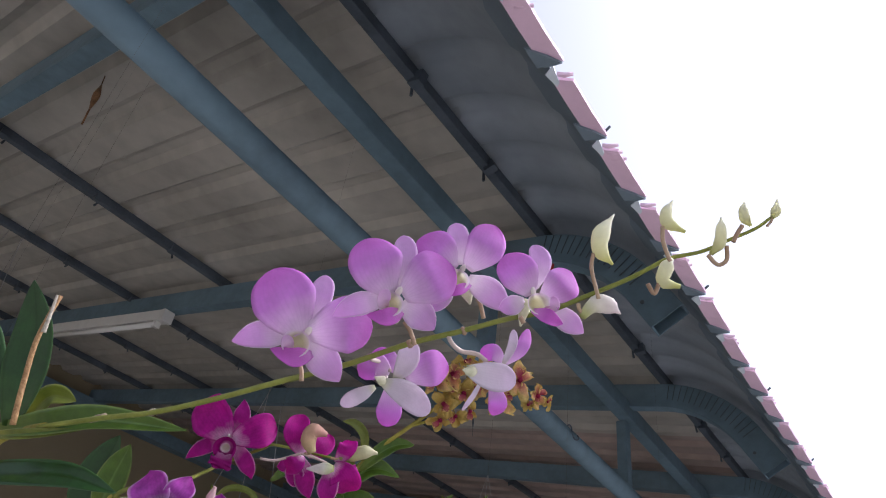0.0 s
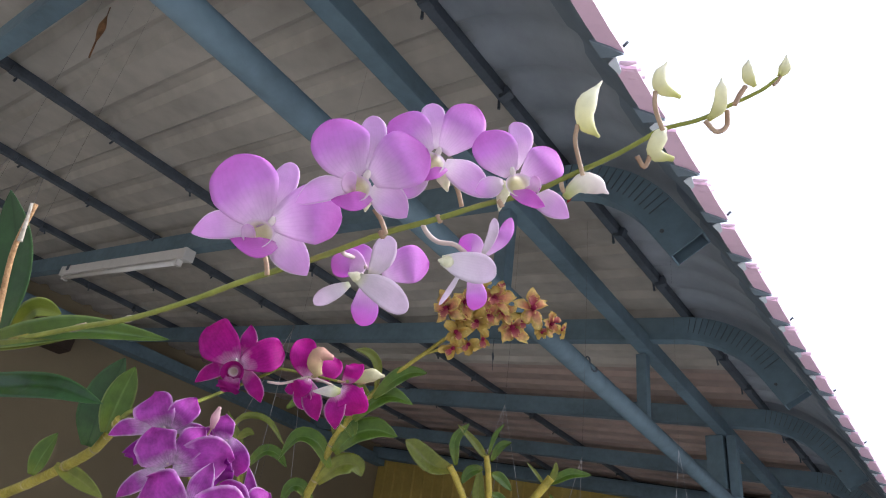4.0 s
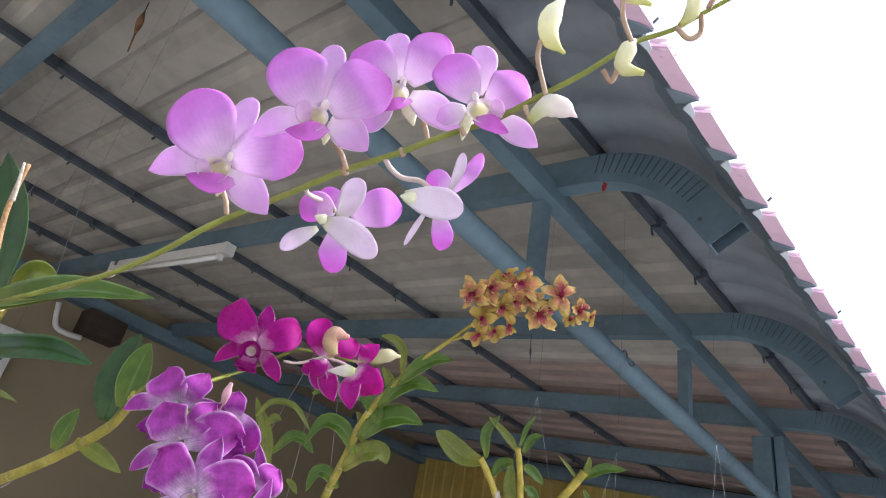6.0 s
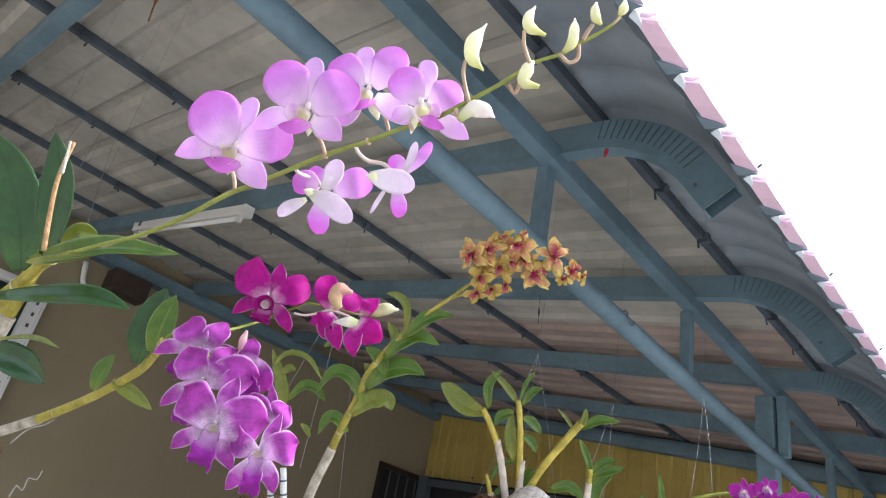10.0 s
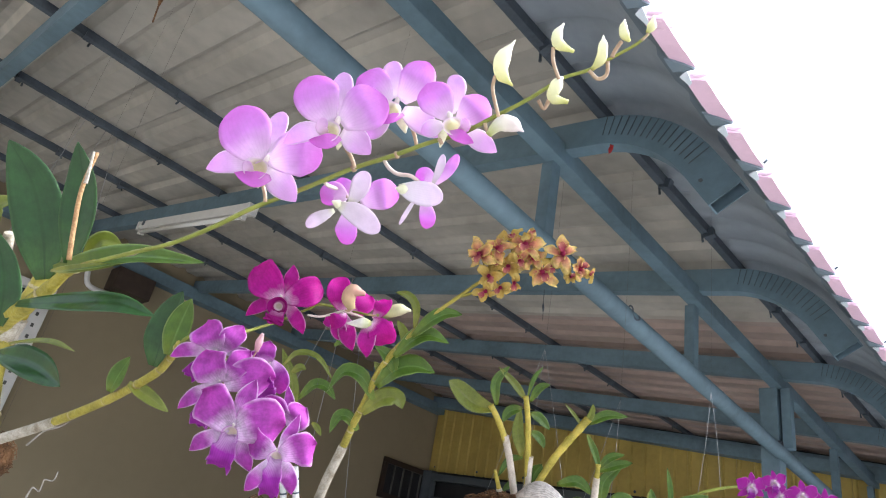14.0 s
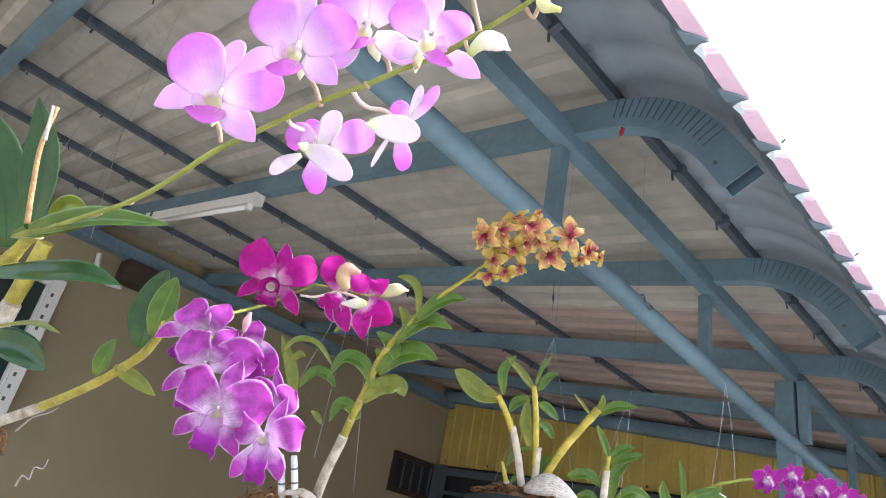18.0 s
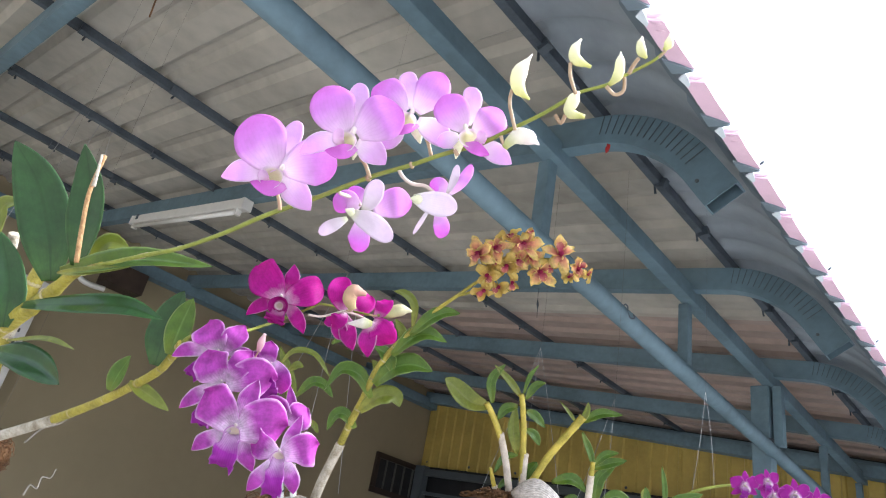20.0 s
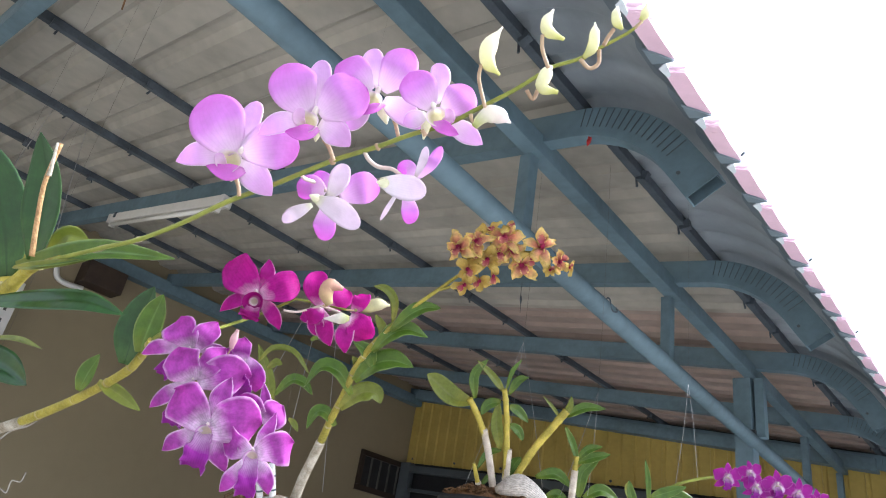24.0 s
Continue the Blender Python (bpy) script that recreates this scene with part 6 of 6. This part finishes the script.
# bark mount and pot at the foot of the bare cane
mount = husk_pot("bark_mount", "dark bark mount tied at the foot of an orchid cane", (-1.325, 0.389, 1.672), 0.0427, 0.0743, 8, HANG_C)
tagged(wire("hanging_wire", HANG_C @ Vector((-1.305, 0.391, 1.695)), HANG_C @ Vector((-1.305, 0.391, 2.92)), 0.0002), "thin steel wire that a pot hangs from", "wire", "hanging wires")
for a, b in (((0.625, 3.150), (0.545, 2.350)), ((0.717, 3.150), (0.700, 2.900)), ((0.772, 3.150), (0.845, 2.600))):
    tagged(wire("hanging_string", (-2.87, *b), (-2.87, *a), 0.0013), "thin pale string tied to a purlin", "string", "hanging strings")

# ---- pot with young canes further in ----
pot_f = husk_pot("hanging_pot", "black plastic pot with husk fibres hanging on wires", (-1.350, 1.945, 1.841), 0.1654, 0.1100, 5, HANG_F, black=True)
pf = Vector((-1.350, 1.945, 1.841))
part("husk_shell", blade_bm([Vector((-1.247, 1.802, 1.878)) - pf, Vector((-1.168, 1.853, 1.912)) - pf, Vector((-1.112, 1.938, 1.862)) - pf], 0.0788, (0.54, -0.78, 0.32), "leaf", cup=-0.6, wave=0.05, thick=0.08, rows=16, cols=14), [P_SHELL, M_HUSK], pot_f, "pale split coconut shell")
orchid_f = thing("orchid_plant", "young orchid with several leafy canes in a black pot", "orchid", "hanging orchids")
orchid_f.matrix_basis = HANG_F
stem("cane", [(-1.3116, 1.8871, 1.8848), (-1.3027, 1.8248, 1.9903), (-1.3037, 1.7737, 2.0653), (-1.3134, 1.7247, 2.1251), (-1.3223, 1.6953, 2.1566)], 0.0114, 0.0104, M_CANE_YOUNG, orchid_f, "yellow-green young cane", knots=0.1)
stem("cane", [(-1.2777, 1.9072, 1.9021), (-1.2523, 1.8535, 2.0178), (-1.2350, 1.8112, 2.1051), (-1.2254, 1.7741, 2.1740), (-1.2228, 1.7560, 2.2046)], 0.0114, 0.0095, M_CANE_YOUNG, orchid_f, "yellow-green young cane", knots=0.1)
stem("cane", [(-1.2529, 1.9145, 1.9257), (-1.1887, 1.9105, 2.0214), (-1.1316, 1.9153, 2.0937), (-1.0942, 1.9203, 2.1385), (-1.0678, 1.9232, 2.1708)], 0.0122, 0.0142, M_CANE_YOUNG, orchid_f, "yellow-green young cane", knots=0.1)
stem("cane", [(-1.3481, 1.8582, 1.8770), (-1.3478, 1.8249, 1.9272), (-1.3476, 1.8027, 1.9607)], 0.0095, 0.0056, M_CANE_YOUNG, orchid_f, "yellow-green young cane", knots=0.1)
stem("cane", [(-1.1116, 2.0764, 1.8807), (-1.0867, 2.0402, 1.9696), (-1.0671, 2.0132, 2.0373)], 0.0114, 0.0085, M_CANE_YOUNG, orchid_f, "yellow-green young cane", knots=0.1)
stem("sheath", [(-1.3116, 1.8871, 1.8848), (-1.3027, 1.8248, 1.9903), (-1.3012, 1.7723, 2.0709)], 0.0132, 0.0125, M_SHEATH_YOUNG, orchid_f, "whitish dry cane sheath")
stem("sheath", [(-1.2777, 1.9072, 1.9021), (-1.2586, 1.8764, 1.9747), (-1.2456, 1.8565, 2.0226)], 0.0132, 0.0125, M_SHEATH_YOUNG, orchid_f, "whitish dry cane sheath")
stem("sheath", [(-1.1116, 2.0764, 1.8807), (-1.0867, 2.0402, 1.9696), (-1.0793, 2.0304, 1.9945)], 0.0132, 0.0121, M_SHEATH_YOUNG, orchid_f, "whitish dry cane sheath")
stem("sheath", [(-1.3466, 1.8594, 1.8773), (-1.3473, 1.8398, 1.9056)], 0.0114, 0.0104, M_SHEATH_YOUNG, orchid_f, "whitish dry cane sheath")
leaf(orchid_f, [(-1.3157, 1.7095, 2.1447), (-1.3637, 1.6581, 2.1545), (-1.3982, 1.6018, 2.1906), (-1.4212, 1.5680, 2.2091)], 0.0710, (0.55, -0.80, 0.05), LO, fold=0.4, wave=0.04)
leaf(orchid_f, [(-1.3071, 1.7073, 2.1599), (-1.2938, 1.6708, 2.2329), (-1.2487, 1.6763, 2.2877)], 0.0355, (0.70, -0.64, -0.25), LG, fold=0.4, wave=0.04)
leaf(orchid_f, [(-1.2247, 1.7613, 2.1942), (-1.2439, 1.7170, 2.2335), (-1.2795, 1.6531, 2.2794)], 0.0274, (0.60, -0.74, -0.20), LO, fold=0.4, wave=0.04)
leaf(orchid_f, [(-1.2167, 1.7609, 2.2059), (-1.1920, 1.7468, 2.2613), (-1.1576, 1.7494, 2.3054)], 0.0194, (0.90, -0.36, -0.15), LG, fold=0.4, wave=0.04)
leaf(orchid_f, [(-1.2138, 1.7744, 2.1898), (-1.1818, 1.7728, 2.2368), (-1.1494, 1.7916, 2.2537)], 0.0291, (0.70, -0.66, 0.10), LG, fold=0.4, wave=0.04)
leaf(orchid_f, [(-1.2684, 1.8385, 2.0177), (-1.2640, 1.7939, 2.0905), (-1.2443, 1.7614, 2.1666)], 0.0420, (0.61, -0.66, -0.43), LO, fold=0.4, wave=0.04)
leaf(orchid_f, [(-1.2389, 1.7679, 2.1644), (-1.2737, 1.7449, 2.1503), (-1.3013, 1.7454, 2.1110)], 0.0388, (0.55, -0.80, 0.10), LG, fold=0.4, wave=0.04)
leaf(orchid_f, [(-1.2201, 1.7917, 2.1551), (-1.1958, 1.8221, 2.1435), (-1.1777, 1.8587, 2.1139)], 0.0355, (0.62, -0.78, -0.04), LG, fold=0.4, wave=0.04)
leaf(orchid_f, [(-1.2305, 1.8204, 2.0977), (-1.2092, 1.8483, 2.0855), (-1.2030, 1.8745, 2.0551)], 0.0323, (0.62, -0.78, -0.04), LG, fold=0.4, wave=0.04)
leaf(orchid_f, [(-1.0890, 1.9222, 2.1429), (-1.1025, 1.8891, 2.1735), (-1.1230, 1.8483, 2.2059)], 0.0129, (0.62, -0.78, -0.10), LO, fold=0.4, wave=0.04)
leaf(orchid_f, [(-1.0801, 1.9247, 2.1515), (-1.0561, 1.9235, 2.1867), (-1.0459, 1.9115, 2.2190)], 0.0258, (0.80, -0.55, -0.20), LO, fold=0.4, wave=0.04)
leaf(orchid_f, [(-1.0740, 1.9295, 2.1528), (-1.0171, 1.9566, 2.1917), (-0.9602, 2.0049, 2.1988)], 0.0355, (0.62, -0.76, 0.12), LG, fold=0.4, wave=0.04)
leaf(orchid_f, [(-1.0797, 1.9452, 2.1215), (-1.0691, 1.9915, 2.0669), (-1.0679, 2.0260, 2.0170)], 0.0258, (0.70, -0.66, -0.20), LG, fold=0.4, wave=0.04)
leaf(orchid_f, [(-1.0724, 2.0224, 2.0161), (-1.0236, 2.0499, 2.0432), (-0.9735, 2.0849, 2.0606)], 0.0355, (0.62, -0.78, 0.08), LG, fold=0.4, wave=0.04)
leaf(orchid_f, [(-1.0660, 2.0208, 2.0275), (-1.0313, 2.0281, 2.0649), (-0.9905, 2.0559, 2.0804)], 0.0291, (0.62, -0.78, 0.08), LG, fold=0.4, wave=0.04)
leaf(orchid_f, [(-1.0856, 2.0802, 1.9113), (-1.0598, 2.0525, 1.9887), (-1.0059, 2.0660, 2.0436)], 0.0452, (0.60, -0.78, -0.10), LG, fold=0.4, wave=0.04)
leaf(orchid_f, [(-1.2660, 1.8426, 2.0149), (-1.3038, 1.8172, 2.0001), (-1.3438, 1.8192, 1.9415)], 0.0258, (0.55, -0.80, 0.20), LG, fold=0.4, wave=0.04)
leaf(orchid_f, [(-1.2605, 1.9140, 1.9158), (-1.2456, 1.8945, 1.9657), (-1.2180, 1.8940, 2.0051)], 0.0549, (0.62, -0.74, -0.22), LG, fold=0.4, wave=0.04)
leaf(orchid_f, [(-1.2951, 1.8688, 1.9351), (-1.3177, 1.8554, 1.9236), (-1.3435, 1.8507, 1.8947)], 0.0226, (0.60, -0.79, 0.10), LG, fold=0.4, wave=0.04)
leaf(orchid_f, [(-1.1897, 1.9566, 1.9509), (-1.1330, 1.9947, 1.9731), (-1.0985, 2.0510, 1.9370)], 0.0420, (0.60, -0.79, 0.20), LG, fold=0.4, wave=0.04)
leaf(orchid_f, [(-1.0737, 2.0907, 1.9122), (-1.0205, 2.1171, 1.9469), (-0.9726, 2.1796, 1.9204)], 0.0420, (0.60, -0.79, 0.20), LG, fold=0.4, wave=0.04)
leaf(orchid_f, [(-1.1745, 2.0066, 1.8973), (-1.1382, 2.0308, 1.9118), (-1.1158, 2.0664, 1.8898)], 0.0323, (0.60, -0.79, 0.20), LG, fold=0.4, wave=0.04)
leaf(orchid_f, [(-0.9467, 2.1621, 1.9827), (-0.9478, 2.1813, 1.9524), (-0.9349, 2.2161, 1.9184)], 0.0258, (0.70, -0.70, -0.10), LO, fold=0.4, wave=0.04)
for a, b in (((-1.4003, 1.8237, 1.8558), (-1.2047, 1.8159, 2.3974)),
            ((-1.2911, 1.8955, 1.9009), (-1.2047, 1.8159, 2.3974)),
            ((-1.1777, 1.9884, 1.9200), (-1.2047, 1.8159, 2.3974)),
            ((-1.1328, 2.0373, 1.9096), (-1.0367, 2.0895, 2.2870)),
            ((-1.0603, 2.0969, 1.9217), (-1.0367, 2.0895, 2.2870))):
    tagged(wire("hanging_wire", HANG_F @ Vector(a), HANG_F @ Vector(b), 0.0005), "thin steel wire that a pot hangs from", "wire", "hanging wires")
for a in ((-1.2047, 1.8159, 2.3974), (-1.0367, 2.0895, 2.2870)):
    a = HANG_F @ Vector(a)
    tagged(wire("hanging_wire", a, (a.x, a.y, roof_z(a.x) + 0.01), 0.0003), "thin steel wire between roof and pot hanger", "wire", "hanging wires")
knot = HANG_G @ Vector((-0.4696, 1.3129, 2.0592))
for a in ((-0.5009, 1.3207, 1.8476), (-0.4591, 1.3338, 1.8636)):
    tagged(wire("hanging_wire", HANG_G @ Vector(a), knot, 0.0004), "thin wire that carries the orchid", "wire", "hanging wires")
tagged(wire("hanging_wire", knot, (knot.x, knot.y, roof_z(knot.x) + 0.01), 0.00015), "hair-thin wire between roof and hanger", "wire", "hanging wires")

# ---- magenta orchid low at the edge ----
orchid_g = thing("orchid_plant", "orchid with an arching spray of small magenta flowers", "orchid", "hanging orchids")
orchid_g.matrix_basis = HANG_G
stem("flower_stem", [(-0.5964, 1.3193, 1.7849), (-0.5476, 1.3126, 1.8174), (-0.5009, 1.3207, 1.8476), (-0.4591, 1.3338, 1.8636), (-0.4253, 1.3519, 1.8724), (-0.3827, 1.3949, 1.8789), (-0.3468, 1.4432, 1.8795), (-0.3069, 1.4987, 1.8748), (-0.2765, 1.5498, 1.8638)], 0.0036, 0.0018, M_STEM, orchid_g)
for path, w in (([(-0.5426, 1.2841, 1.7987), (-0.5342, 1.2611, 1.8447), (-0.5319, 1.2387, 1.8815)], 0.0116), ([(-0.5632, 1.2711, 1.7894), (-0.5657, 1.2527, 1.8134), (-0.5647, 1.2371, 1.8382)], 0.0185), ([(-0.5373, 1.2791, 1.8136), (-0.5090, 1.2962, 1.8275), (-0.4758, 1.3159, 1.8444)], 0.0231), ([(-0.5453, 1.2852, 1.7932), (-0.5011, 1.3063, 1.8233), (-0.4620, 1.3478, 1.8159)], 0.0347)):
    leaf(orchid_g, path, w, (0.62, -0.78, -0.04), LG)
for c, k, roll in (((-0.4078, 1.3604, 1.8727), 0.0336, 0.1), ((-0.3697, 1.3853, 1.8887), 0.0275, -0.4), ((-0.3655, 1.4056, 1.8640), 0.0326, 0.5), ((-0.3311, 1.4315, 1.8733), 0.0356, -0.2), ((-0.3015, 1.4641, 1.8659), 0.0346, 0.4), ((-0.2740, 1.4963, 1.8560), 0.0305, 0.0), ((-0.3481, 1.4338, 1.8461), 0.0285, 0.8)):
    R, U = Vector((0.78, 0.61, 0.17)), Vector((0.15, -0.44, 0.89))
    c = Vector(c)

    def at(an, ln):
        an = an + roll * 0.35
        return c + (R * math.sin(an) + U * math.cos(an)) * ln * k
    def run(an, ln, w, kind):
        return (kind, [c, at(an, ln * 0.5), at(an, ln)], w * k)

    flower(orchid_g, "small", c, [run(-1.05, 1.0, 0.85, "petal"), run(1.05, 1.0, 0.85, "petal"), run(0, 1.0, 0.5, "sepal"), run(-2.1, 0.95, 0.45, "sepal"), run(2.1, 0.95, 0.45, "sepal"), run(3.3, 0.75, 0.5, "lip")], size=2.1 * k)

# small things on the frame
tagged(part("hook", tube_bm(spline([(-0.800, 1.723, 2.411), (-0.794, 1.725, 2.418), (-0.790, 1.733, 2.411), (-0.793, 1.740, 2.396), (-0.788, 1.754, 2.383), (-0.780, 1.760, 2.386), (-0.781, 1.753, 2.395)], 24), 0.0024, 6), M_PURLIN), "small dark wire hook on the steel tube", "hook")
tagged(part("red_tag", blade_bm([(-0.637, 1.285, 2.668), (-0.632, 1.280, 2.652), (-0.640, 1.283, 2.635)], 0.012, (0.3, -1, 0), "leaf", wave=0.2), [mat("red_tape", (0.45, 0.03, 0.03), 0.6)] * 2), "scrap of red tape under a rafter", "tape")
twig = tagged(part("dry_twig", tube_bm(spline([(-1.495, 0.361, 2.930), (-1.447, 0.354, 2.847), (-1.448, 0.358, 2.793), (-1.491, 0.374, 2.754)], 12), [0.0015] * 4 + [0.004, 0.007, 0.010, 0.009, 0.006] + [0.0025] * 4, 6), M_HUSK), "dry brown scrap hanging on a thread from the roof", "twig")
thread = tagged(part("hanging_thread", tube_bm(spline([(-1.503, 2.262, 2.83), (-1.502, 2.260, 2.78), (-1.498, 2.261, 2.73), (-1.494, 2.260, 2.68)], 12), [0.0012] * 6 + [0.004, 0.005, 0.003] + [0.0012] * 4, 6), M_PURLIN), "dark thread with a small clip under a rafter", "thread")
